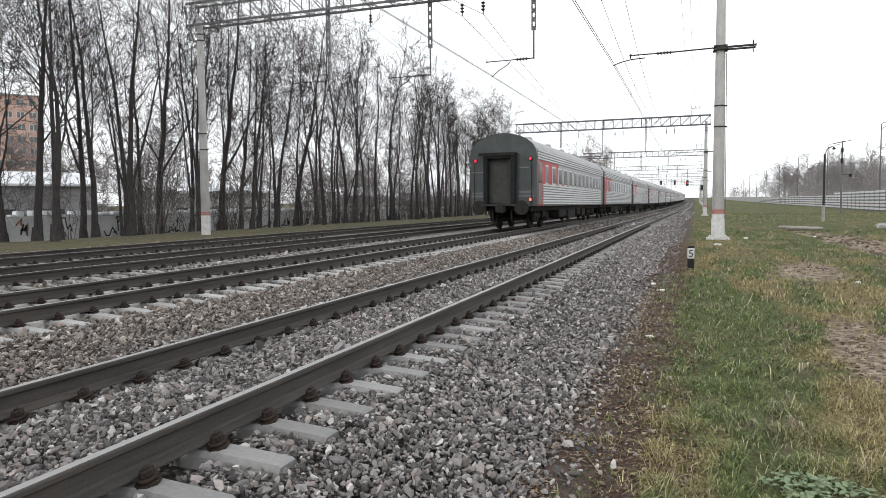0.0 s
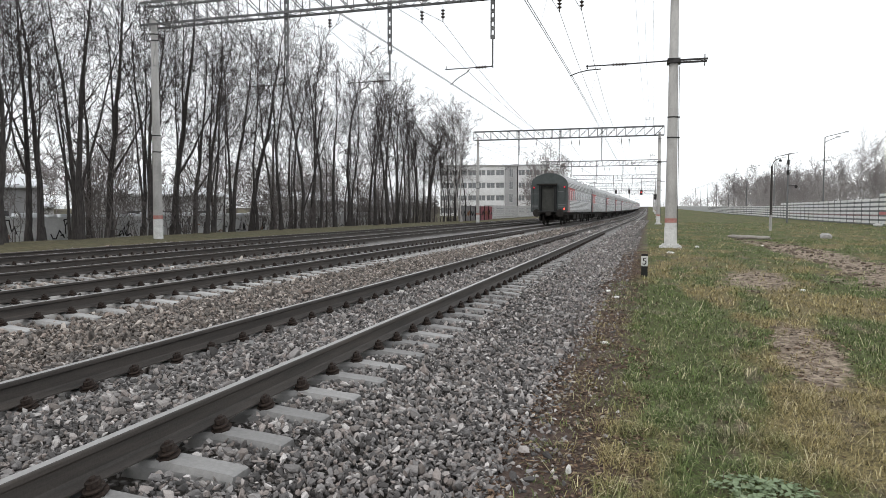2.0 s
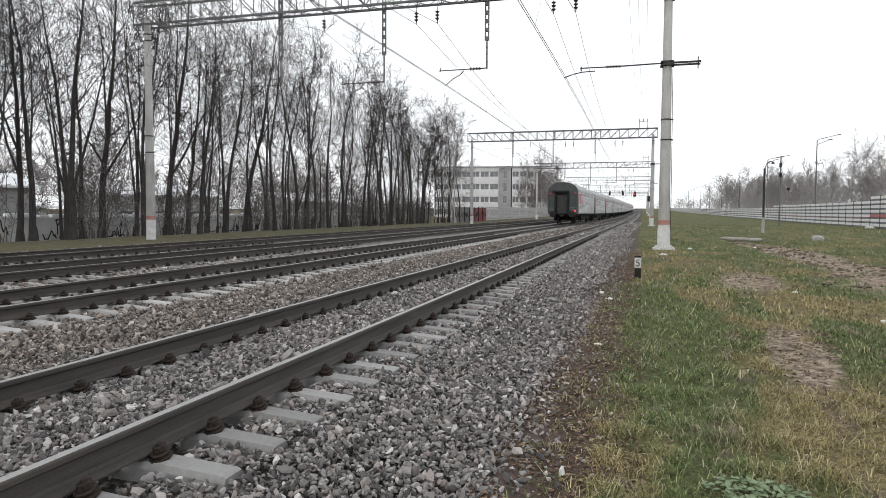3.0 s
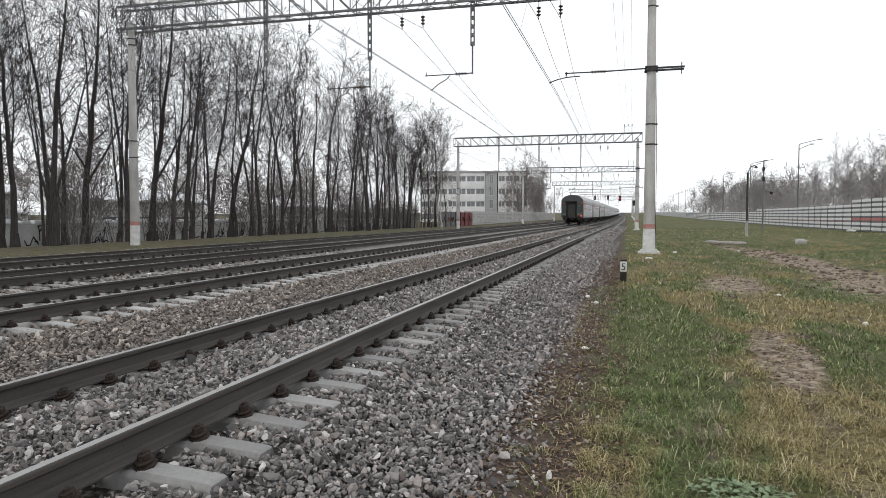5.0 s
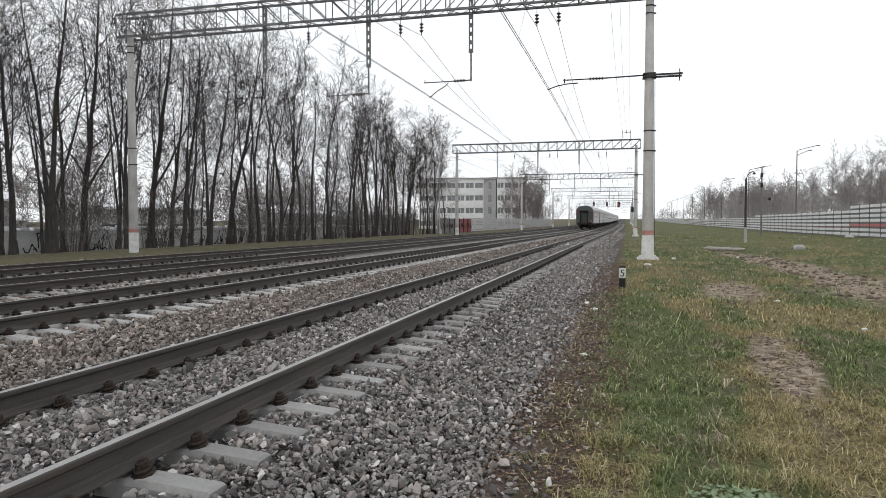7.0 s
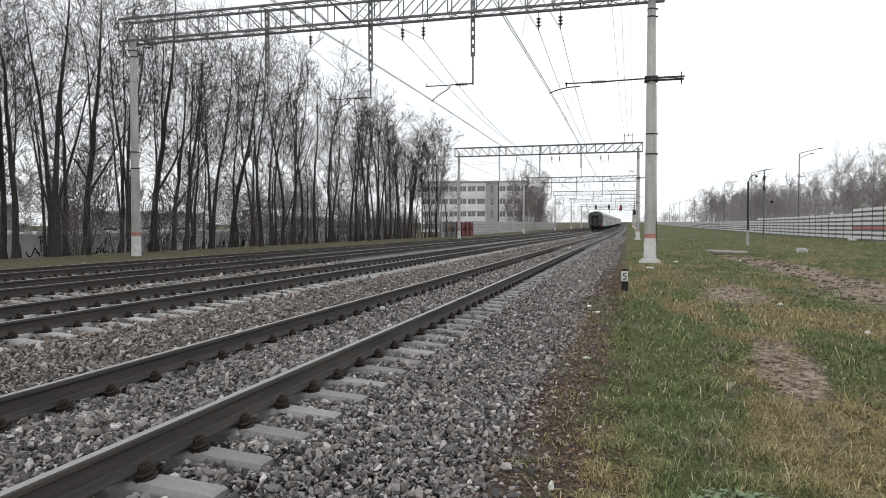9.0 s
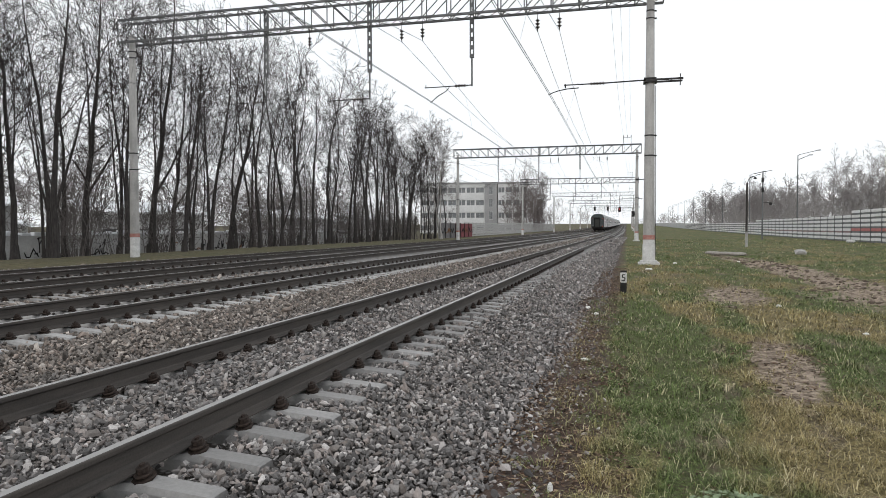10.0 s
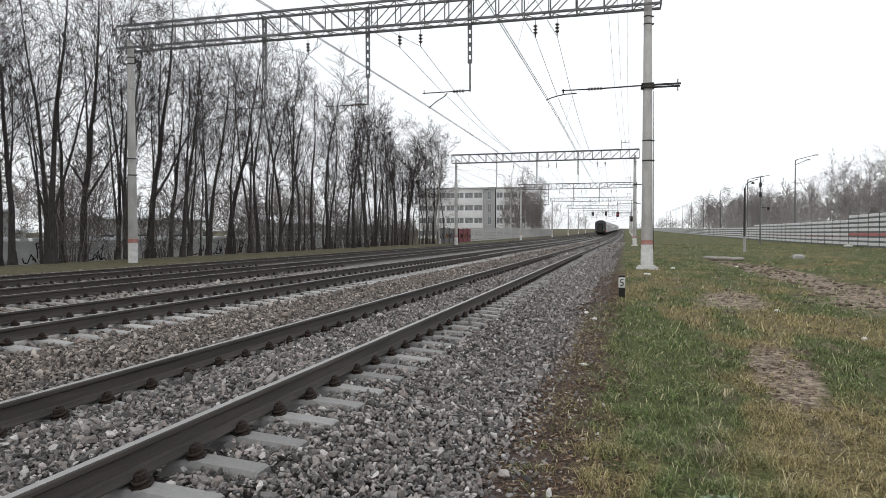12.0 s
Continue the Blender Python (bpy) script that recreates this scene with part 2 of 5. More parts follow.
BIRCH = mat_bark("birch_bark", (0.22, 0.20, 0.19), (0.62, 0.60, 0.58))
# Twig colour lightened to stand for distance haze.
HAZETWIG = mat_bark("haze_tinted_twigs", (0.19, 0.174, 0.174), (0.29, 0.268, 0.268))
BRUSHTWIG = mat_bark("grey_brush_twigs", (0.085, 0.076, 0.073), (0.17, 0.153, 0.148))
# Palest twigs: thicker haze painted straight into the base colour.
FARTWIG = mat_bark("haze_tinted_far_twigs", (0.27, 0.25, 0.25), (0.37, 0.35, 0.35))


# ---- mesh helpers ----
def part(name, bm, material, parent=None, label=""):
    """Link a bmesh as one mesh object under a thing or a part."""
    me = bpy.data.meshes.new(name)
    bm.to_mesh(me)
    bm.free()
    me.materials.append(material)
    ob = new(name, me)
    ob.parent = parent
    if label:
        ob["label"] = label
    return ob


def shared(name, me, parent, m=None):
    ob = new(name, me)
    ob.parent = parent
    if m is not None:
        ob.matrix_basis = m
    return ob


def thing(name, label, category, group="", m=None):
    ob = new(name)
    ob.empty_display_size = 0.2
    if m is not None:
        ob.matrix_basis = m
    return tagged(ob, label, category, group)


def mesh_from(name, verts, faces, material, smooth=False):
    me = bpy.data.meshes.new(name)
    verts, faces = np.asarray(verts, np.float32), np.asarray(faces, np.int32)
    k = faces.shape[1]
    me.vertices.add(len(verts))
    me.vertices.foreach_set("co", verts.ravel())
    me.loops.add(faces.size)
    me.loops.foreach_set("vertex_index", faces.ravel())
    me.polygons.add(len(faces))
    me.polygons.foreach_set("loop_start", np.arange(0, faces.size, k, dtype=np.int32))
    me.update(calc_edges=True)
    me.validate()
    me.polygons.foreach_set("use_smooth", np.full(len(me.polygons), smooth))
    me.materials.append(material)
    return me


def box(bm, x0, x1, y0, y1, z0, z1, bevel=0.0, m=None):
    c = Matrix.Translation(((x0 + x1) / 2, (y0 + y1) / 2, (z0 + z1) / 2)) @ Matrix.Diagonal((x1 - x0, y1 - y0, z1 - z0, 1))
    g = bmesh.ops.create_cube(bm, size=1, matrix=(m @ c) if m is not None else c)["verts"]
    if bevel:
        edges = list({e for v in g for e in v.link_edges})
        bmesh.ops.bevel(bm, geom=edges, offset=bevel, segments=2, affect="EDGES", clamp_overlap=True)


def rod(bm, a, b, r0, r1=None, n=8):
    """A capped round bar from a to b."""
    a, b = Vector(a), Vector(b)
    d = b - a
    m = Matrix.Translation((a + b) / 2) @ d.to_track_quat("Z", "Y").to_matrix().to_4x4()
    bmesh.ops.create_cone(bm, cap_ends=True, segments=n, radius1=r0, radius2=r0 if r1 is None else r1, depth=d.length, matrix=m)


def chain(bm, pts, r, n=4):
    for a, b in zip(pts, pts[1:]):
        rod(bm, a, b, r, r, n)


def lathe(bm, profile, centre=(0, 0, 0), n=16, m=None):
    """Turn (radius, height) pairs round the z axis."""
    rings = []
    for r, z in profile:
        ring = []
        for k in range(n):
            a = 2 * math.pi * k / n
            p = Vector((centre[0] + r * math.cos(a), centre[1] + r * math.sin(a), centre[2] + z))
            ring.append(bm.verts.new(m @ p if m is not None else p))
        rings.append(ring)
    for a, b in zip(rings, rings[1:]):
        for k in range(n):
            bm.faces.new((a[k], a[(k + 1) % n], b[(k + 1) % n], b[k]))
    bm.faces.new(rings[0][::-1])
    bm.faces.new(rings[-1])


def sweep(bm, outline, ys, xs_of, zs_of=lambda y: 0.0):
    """Extrude a closed (x, z) outline along y, shifted by xs_of(y) and zs_of(y)."""
    rings = [[bm.verts.new((x + xs_of(y), y, z + zs_of(y))) for x, z in outline] for y in ys]
    k = len(outline)
    for a, b in zip(rings, rings[1:]):
        for i in range(k):
            bm.faces.new((a[i], a[(i + 1) % k], b[(i + 1) % k], b[i]))
    bm.faces.new(rings[0])
    bm.faces.new(rings[-1][::-1])


class Sticks:
    """Collects tapered round sticks as plain arrays."""

    def __init__(self):
        self.v, self.f, self.thin = [], [], 0.008

    def run(self, pts, rads, n):
        base = len(self.v)
        for i, p in enumerate(pts):
            d = (pts[min(i + 1, len(pts) - 1)] - pts[max(i - 1, 0)]).normalized()
            a = d.orthogonal().normalized()
            b = d.cross(a)
            for k in range(n):
                t = 2 * math.pi * k / n
                self.v.append(p + (a * math.cos(t) + b * math.sin(t)) * max(rads[i], self.thin))
        for i in range(len(pts) - 1):
            for k in range(n):
                o, q = base + i * n, (k + 1) % n
                self.f.append((o + k, o + q, o + n + q, o + n + k))


def step(a, b, v):
    t = min(1, max(0, (v - a) / (b - a)))
    return t * t * (3 - 2 * t)


def bend(y):
    """The line swings gently to one side with distance."""
    return 1.6 * step(20, 230, y)


def rise(y):
    """The land climbs slightly in the distance."""
    return 0.6 * step(90, 260, y) + 0.0075 * max(0.0, y - 240)


# ---- ground ----
def field(y):
    return -0.50 + 0.27 * step(5, 30, y) - 0.10 * step(40, 80, y)


def profile_z(x, y):
    x = x - bend(y)
    n = 0.05 * noise.noise((x * 0.5, y * 0.5, 0)) + 0.02 * noise.noise((x * 2.2, y * 2.2, 3))
    if x > -0.7:
        ditch = -0.12 * math.exp(-((x - 5.4 + 0.03 * (y - 27)) / 1.3) ** 2) * step(8, 20, y) * (1 - step(45, 60, y))
        mud = 0.16 * noise.noise((x * 0.8, y * 0.45, 9)) * math.exp(-((x - 5.6 + 0.04 * (y - 29)) / 1.6) ** 2) * step(12, 18, y) * (1 - step(44, 55, y))
        return field(y) + mud + n * step(-0.7, 0.3, x) + ditch
    if x > -2.8:
        t = step(-2.35, -0.5, x)
        return -0.262 * (1 - t) + field(y) * t + 0.3 * n
    if x > -21.0:
        near_end = step(-7.6, -7.35, x) * (1 - step(-6.9, -6.2, x))
        inner = step(-4.3, -4.0, x) * (1 - step(-3.1, -2.85, x))
        return -0.262 + 0.03 * inner - 0.02 * near_end + 0.03 * step(-7.0, -5.8, x) * (1 - step(-5.2, -4.4, x)) + 0.15 * n
    if x > -27:
        return -0.245 + 0.05 * step(-21, -23, x) + n * 0.6
    return -0.2 - 0.5 * step(-27, -33, x) + n


def ground_z(x, y):
    return profile_z(x, y) + rise(y)


def spaced(parts):
    out = []
    for a, b, s in parts:
        out += list(np.arange(a, b, s))
    return out


def build_ground():
    xs = spaced([(-900, -120, 60), (-120, -30, 5), (-30, -3, 0.6), (-3, 3, 0.12), (3, 12, 0.4), (12, 40, 1.5), (40, 120, 8), (120, 901, 60)])
    ys = spaced([(-60, 0, 6), (0, 14, 0.16), (14, 40, 0.6), (40, 160, 3), (160, 600, 20), (600, 3001, 150)])
    verts = [(x + bend(y), y, ground_z(x + bend(y), y) - (0.05 if -21 < x < -0.9 and y < 32 else 0)) for y in ys for x in xs]
    w = len(xs)
    faces = [(j * w + i, j * w + i + 1, (j + 1) * w + i + 1, (j + 1) * w + i) for j in range(len(ys) - 1) for i in range(w - 1)]
    ob = new("ground", mesh_from("ground", verts, faces, GROUND, True))
    tagged(ob, "autumn turf, brown earth and crushed stone ground", "ground", kind="structure")


build_ground()

# ---- tracks ----
GAUGE = 1.595
TRACKS = (-3.55, -8.55, -12.75, -16.9)
RAIL_OUT = [(-0.075, -0.18), (0.075, -0.18), (0.075, -0.170), (0.022, -0.152), (0.010, -0.135), (0.009, -0.055), (0.014, -0.044),
            (0.0365, -0.034), (0.0375, -0.012), (0.034, -0.003), (0.027, 0.0), (-0.027, 0.0), (-0.034, -0.003), (-0.0375, -0.012),
            (-0.0365, -0.034), (-0.014, -0.044), (-0.009, -0.055), (-0.010, -0.135), (-0.022, -0.152), (-0.075, -0.170)]
PITCH, PHASE = 0.543, 0.045


def sleeper_mesh(mat):
    """A concrete sleeper: raised rail seats, low middle, ends that fall away."""
    half = [(0.0, -0.262), (0.50, -0.225), (0.66, -0.205), (0.95, -0.205), (1.05, -0.212), (1.37, -0.236), (1.39, -0.246)]
    sec = [(-x, z) for x, z in half[:0:-1]] + half
    bm = bmesh.new()
    rings = []
    for x, z in sec:
        w = 0.074 + 0.012 * (abs(x) > 0.5)
        rings.append([bm.verts.new(p) for p in ((x, -w - 0.045, -0.42), (x, -w - 0.012, z - 0.035), (x, -w + 0.008, z),
                                                (x, w - 0.008, z), (x, w + 0.012, z - 0.035), (x, w + 0.045, -0.42))])
    for a, b in zip(rings, rings[1:]):
        for k in range(5):
            bm.faces.new((a[k], a[k + 1], b[k + 1], b[k]))
    bm.faces.new(rings[0])
    bm.faces.new(rings[-1][::-1])
    bmesh.ops.recalc_face_normals(bm, faces=bm.faces)
    me = bpy.data.meshes.new("sleeper")
    bm.to_mesh(me)
    bm.free()
    me.materials.append(mat)
    return me


def clip_mesh():
    """A bolted clamp in one piece: foot plate, two coils of the spring washer, nut and bolt end."""
    bm = bmesh.new()
    prof = [(0.070, -0.008), (0.072, 0.008), (0.030, 0.012), (0.030, 0.020), (0.058, 0.024), (0.060, 0.034), (0.032, 0.038),
            (0.027, 0.042), (0.040, 0.045), (0.040, 0.074), (0.018, 0.077), (0.016, 0.092)]
    lathe(bm, prof, n=8, m=Matrix.Rotation(radians(10), 4, "X") @ Matrix.Diagonal((0.8, 1.15, 1, 1)))
    me = bpy.data.meshes.new("rail_clip")
    bm.to_mesh(me)
    bm.free()
    me.materials.append(CLIP)
    return me


def mesh_arrays(me):
    v = np.empty(len(me.vertices) * 3, np.float32)
    me.vertices.foreach_get("co", v)
    me.calc_loop_triangles()
    f = np.empty(len(me.loop_triangles) * 3, np.int32)
    me.loop_triangles.foreach_get("vertices", f)
    return v.reshape(-1, 3), f.reshape(-1, 3)


def scatter(name, variants, places, material):
    """Join copies of small meshes: places are (variant, 3x3 matrix, location)."""
    vs, fs, off = [], [], 0
    for k, m, p in places:
        v, f = variants[k]
        vs.append(v @ np.asarray(m, np.float32).T + np.asarray(p, np.float32))
        fs.append(f + off)
        off += len(v)
    return mesh_from(name, np.concatenate(vs), np.concatenate(fs), material)


SLEEPER_MES, CLIP_ME = (sleeper_mesh(SLEEPER), sleeper_mesh(SLEEPER_PALE)), clip_mesh()


def build_track(i, x0, singles, clips, reach):
    t = thing("railway_track", "railway track of rusty steel rails on concrete sleepers", "railway track", "parallel tracks")
    ys = spaced([(-8, 20, 2.0), (20, 240, 8), (240, 1001, 60)])
    for s in (-1, 1):
        bm = bmesh.new()
        sweep(bm, RAIL_OUT, ys, lambda y: x0 + s * GAUGE / 2 + bend(y), rise)
        bmesh.ops.recalc_face_normals(bm, faces=bm.faces)
        ob = part("rail", bm, RAIL, t, "dark rusty rail with a worn bright running edge")
    rng = random.Random(40 + i)
    n_all = int((reach + 6) / PITCH)
    rest_s, rest_c = [], []
    mat = (SLEEPER, SLEEPER_PALE)[i == 1]
    sl, cl = mesh_arrays(SLEEPER_MES[i == 1]), mesh_arrays(CLIP_ME)
    first = int(6 / PITCH)
    for k in range(n_all):
        y = -6 + k * PITCH + PHASE + rng.uniform(-0.015, 0.015)
        m = pose(x0 + bend(y), y, rise(y) + rng.uniform(-0.008, 0.0), 0, 0, rng.uniform(-0.8, 0.8))
        own = first <= k < first + singles
        if own:
            ob = shared("sleeper", SLEEPER_MES[i == 1], t, m)
        else:
            rest_s.append((0, np.array(m.to_3x3()), m.translation))
        for sx in (-1, 1):
            for side in (-1, 1):
                cm = pose(sx * GAUGE / 2 + side * 0.118, 0, -0.198, 0, 0, 180 if side < 0 else 0)
                if own and k < first + clips:
                    shared("rail_clip", CLIP_ME, ob, cm)
                elif y < (44 if i < 2 else 28):
                    w = m @ cm
                    rest_c.append((0, np.array(w.to_3x3()), w.translation))
    ob = shared("sleeper_run", scatter("sleeper_run", [sl], rest_s, mat), t)
    tagged(ob, kind="stuff")
    ob = shared("clip_run", scatter("clip_run", [cl], rest_c, CLIP), t)
    tagged(ob, kind="stuff")


build_track(0, TRACKS[0], 90, 44, 330)
build_track(1, TRACKS[1], 80, 40, 330)
build_track(2, TRACKS[2], 40, 12, 200)
build_track(3, TRACKS[3], 30, 6, 160)


# ---- crushed stone ----
def stone_variants(count, seed, coarse=False):
    rng = np.random.RandomState(seed)
    out = []
    for k in range(count):
        bm = bmesh.new()
        if coarse:
            bmesh.ops.create_cube(bm, size=1.35)
            bmesh.ops.triangulate(bm, faces=bm.faces)
        else:
            bmesh.ops.create_icosphere(bm, subdivisions=1, radius=1)
        v = np.array([p.co for p in bm.verts], np.float32)
        f = np.array([[q.index for q in p.verts] for p in bm.faces], np.int32)
        bm.free()
        # cut by a few planes: broken, angular faces
        for c in range(9):
            d = rng.normal(size=3)
            d /= np.linalg.norm(d)
            h = v @ d
            lim = rng.uniform(0.28, 0.62)
            v = v - np.outer(np.maximum(h - lim, 0), d).astype(np.float32)
        v *= rng.uniform(0.85, 1.1, size=(len(v), 1)) * np.array([1.45, 1.0, 0.75]) * rng.uniform(0.8, 1.2, 3)
        out.append((v.astype(np.float32), f))
    return out


def noise_at(px, py):
    """One value to each sleeper bay, the same for all its stones."""
    k = np.floor((py + 6) / PITCH)
    return np.abs(np.sin(k * 12.9898) * 43758.5453) % 1.0


def stone_field(name, label, areas, seed):
    """areas: x0, x1, y0, y1, stones to the square metre, size, height above ground."""
    rng = np.random.RandomState(seed)
    fine, coarse = stone_variants(14, seed), stone_variants(14, seed + 1, True)
    vs, fs, off = [], [], 0
    for x0, x1, y0, y1, dens, size, lift in areas:
        base = fine if 1 < y0 < 7 else coarse
        n = int((x1 - x0) * (y1 - y0) * dens)
        px, py = rng.uniform(x0, x1, n), rng.uniform(y0, y1, n)
        # the sleepers' shoulders lie bare
        row = np.abs((py + 6 - PHASE + PITCH / 2) % PITCH - PITCH / 2) < 0.112
        bare = np.zeros(n, bool)
        for c in TRACKS[:2]:
            d = px - c
            bare |= row & (d > 0.70) & (d < (1.43 if c > -5 else 1.2))
            bare |= row & (d > -0.75) & (d < -0.33) & (noise_at(px, py) > 0.74)
        px, py = px[~bare], py[~bare]
        n = len(px)
        kind = rng.randint(0, len(base), n)
        s = size * np.exp(rng.normal(0, 0.30, n)) * 0.56
        q = rng.normal(size=(n, 4))
        q[:, 1:3] *= 0.5
        q /= np.linalg.norm(q, axis=1)[:, None]
        w, a, b, c = q.T
        R = np.stack([1 - 2 * (b * b + c * c), 2 * (a * b - c * w), 2 * (a * c + b * w), 2 * (a * b + c * w), 1 - 2 * (a * a + c * c),
                      2 * (b * c - a * w), 2 * (a * c - b * w), 2 * (b * c + a * w), 1 - 2 * (a * a + b * b)], 1).reshape(n, 3, 3)
        for k in range(len(base)):
            idx = np.nonzero(kind == k)[0]
            if not len(idx):
                continue
            v, f = base[k]
            z = np.array([ground_z(px[i] + bend(py[i]), py[i]) for i in idx]) + lift + s[idx] * rng.uniform(-1.3, 0.7, len(idx))
            P = np.stack([px[idx] + np.array([bend(t) for t in py[idx]]), py[idx], z], 1)
            V = np.einsum("nij,vj->nvi", R[idx] * s[idx][:, None, None], v) + P[:, None, :]
            F = f[None] + (np.arange(len(idx)) * len(v))[:, None, None] + off
            vs.append(V.reshape(-1, 3))
            fs.append(F.reshape(-1, 3))
            off += V.shape[0] * V.shape[1]
    ob = new(name, mesh_from(name, np.concatenate(vs), np.concatenate(fs), STONE))
    tagged(ob, label, "ballast", kind="stuff")


stone_field("ballast", "grey crushed granite ballast heaped between rails and sleepers",
            [(-2.62, -0.92, 1.6, 8, 1300, 0.042, 0.012), (-2.62, -0.92, 8, 16, 600, 0.052, 0.012), (-2.62, -0.8, 16, 26, 480, 0.056, 0.01), (-2.6, -0.8, 26, 40, 260, 0.07, 0.005), (-2.6, -0.8, 40, 62, 110, 0.085, 0), (-2.6, -0.6, 62, 115, 42, 0.12, 0.01), (-7.6, -4.42, 66, 110, 22, 0.12, 0.01), (-4.3, -2.8, 64, 110, 36, 0.11, 0.01), (-0.95, -0.4, 14, 40, 170, 0.05, 0),
             (-0.95, -0.7, 2, 14, 800, 0.038, 0.0), (-0.72, -0.4, 2, 14, 300, 0.034, -0.004), (-0.45, -0.05, 2, 14, 70, 0.03, -0.004),
             (-4.3, -2.8, 1.6, 9, 1150, 0.043, 0.026), (-4.3, -2.8, 9, 18, 420, 0.062, 0.024), (-4.3, -2.8, 18, 36, 300, 0.064, 0.02),
             (-7.62, -4.42, 4.0, 12, 620, 0.05, 0.012), (-7.62, -4.42, 12, 24, 400, 0.058, 0.012), (-7.6, -4.42, 24, 40, 190, 0.072, 0),
             (-7.6, -4.42, 40, 66, 55, 0.11, 0), (-4.3, -2.8, 36, 64, 80, 0.10, 0), (-9.3, -7.8, 4, 20, 180, 0.07, -0.01), (-12.0, -9.5, 6, 26, 170, 0.075, 0.0), (-16, -12, 8, 30, 70, 0.085, -0.01),
             (-21.2, -16.0, 10, 30, 40, 0.085, -0.01),
             (-2.6, -0.75, -4.0, 1.6, 330, 0.05, 0), (-4.3, -2.8, -4.0, 1.6, 330, 0.05, 0), (-7.6, -4.42, -4.0, 4.0, 200, 0.055, 0)], 5)


# ---- portal gantries and wires ----
GANTRIES = [(29.0, -23.5, 0.85), (86.7, -21.5, 0.75), (142.5, -21.9, 0.7), (200.0, -21.8, 0.7), (257.0, -21.8, 0.7), (314.0, -21.8, 0.7), (371.0, -21.8, 0.7)]
BEAM_LO, BEAM_HI = 10.28, 11.35


def insulator(name, parent, top, bottom, r=0.075, discs=4):
    bm = bmesh.new()
    a, b = Vector(top), Vector(bottom)
    d = b - a
    m = Matrix.Translation(a) @ d.to_track_quat("Z", "Y").to_matrix().to_4x4()
    prof = [(0.02, 0.0)]
    for k in range(discs):
        h0, h1 = d.length * (k + 0.15) / discs, d.length * (k + 0.85) / discs
        prof += [(0.025, h0), (r, h0 + 0.25 * (h1 - h0)), (r * 0.85, h0 + 0.6 * (h1 - h0)), (0.03, h1)]
    prof.append((0.02, d.length))
    lathe(bm, prof, n=10, m=m)
    return part(name, bm, INSUL, parent, "dark ribbed porcelain insulator")


def mast(parent, x, near):
    """A tapered round concrete mast, whitewashed foot with a red band."""
    z0 = ground_z(x + bend(parent.location.y), parent.location.y) - 0.3
    bm = bmesh.new()
    lathe(bm, [(0.225, z0), (0.222, 1.0), (0.15, BEAM_LO + (0.4 if near else 0.0))], (x, 0, 0), 20)
    m = part("mast", bm, CONCRETE, parent, "weathered grey concrete mast")
    for p in m.data.polygons:
        p.use_smooth = len(p.vertices) == 4
    bm = bmesh.new()
    lathe(bm, [(0.232, z0), (0.230, z0 + 1.28)], (x, 0, 0), 20)
    part("whitewashed_foot", bm, WHITEWASH, m)
    bm = bmesh.new()
    lathe(bm, [(0.232, z0 + 1.30), (0.231, z0 + 1.47)], (x, 0, 0), 20)
    part("red_band", bm, REDBAND, m, "faded red painted band")
    if x > 0:
        bm = bmesh.new()
        box(bm, x - 0.42, x + 0.42, -0.42, 0.42, z0, z0 + 0.38, 0.02)
        box(bm, x - 0.34, x + 0.34, -0.34, 0.34, z0 + 0.375, z0 + 0.45, 0.02)
        box(bm, x - 0.24, x + 0.24, -0.24, 0.24, z0 + 0.445, z0 + 1.12, 0.03)
        part("foot_block", bm, WHITEWASH, m, "square whitewashed concrete foot block")
    if x > 0 and near:
        bm = bmesh.new()
        chain(bm, [(x + 0.25, -0.06, 0.1), (x + 0.243, -0.05, 3.0), (x + 0.215, -0.04, 6.9)], 0.012, 5)
        part("earth_cable", bm, DARKSTEEL, m, "thin dark earthing cable down the mast")
    for z in (4.1, 4.9, 9.55, 9.85):
        bm = bmesh.new()
        r = 0.222 - 0.072 * (z - 1) / 9.3 + 0.012
        lathe(bm, [(r, z), (r, z + 0.05)], (x, 0, 0), 20)
        box(bm, x + r - 0.01, x + r + 0.07, -0.03, 0.03, z, z + 0.05)
        part("clamp_band", bm, DARKSTEEL, m)
    return m


def truss(parent, xl, xr, near):
    """A four-chord lattice beam with verticals, diagonals and zigzag bottom lacing."""
    for y in (-0.36, 0.36):
        for z in (BEAM_LO, BEAM_HI):
            bm = bmesh.new()
            box(bm, xl - 0.5, xr + 0.5, y - 0.045, y + 0.045, z - 0.045, z + 0.045)
            part("chord", bm, STEEL, parent)
    n = max(6, int(round((xr - xl + 1.0) / 1.12)))
    s = (xr - xl + 1.0) / n
    bars = []
    for k in range(n + 1):
        x = xl - 0.5 + k * s
        for y in (-0.36, 0.36):
            bars.append(((x, y, BEAM_LO), (x, y, BEAM_HI), 0.026))
            if k < n:
                a, b = (BEAM_HI, BEAM_LO) if k < n // 2 else (BEAM_LO, BEAM_HI)
                bars.append(((x, y, a), (x + s, y, b), 0.024))
        for z in (BEAM_LO, BEAM_HI):
            bars.append(((x, -0.36, z), (x, 0.36, z), 0.022))
            if k < n:
                bars.append(((x, -0.36, z), (x + s / 2, 0.36, z), 0.018))
                bars.append(((x + s / 2, 0.36, z), (x + s, -0.36, z), 0.018))
    if near:
        for a, b, r in bars:
            bm = bmesh.new()
            rod(bm, a, b, r, n=4)
            part("lattice_bar", bm, STEEL, parent)
    else:
        bm = bmesh.new()
        for a, b, r in bars:
            rod(bm, a, b, r, n=4)
        tagged(part("lattice", bm, STEEL, parent), kind="stuff")


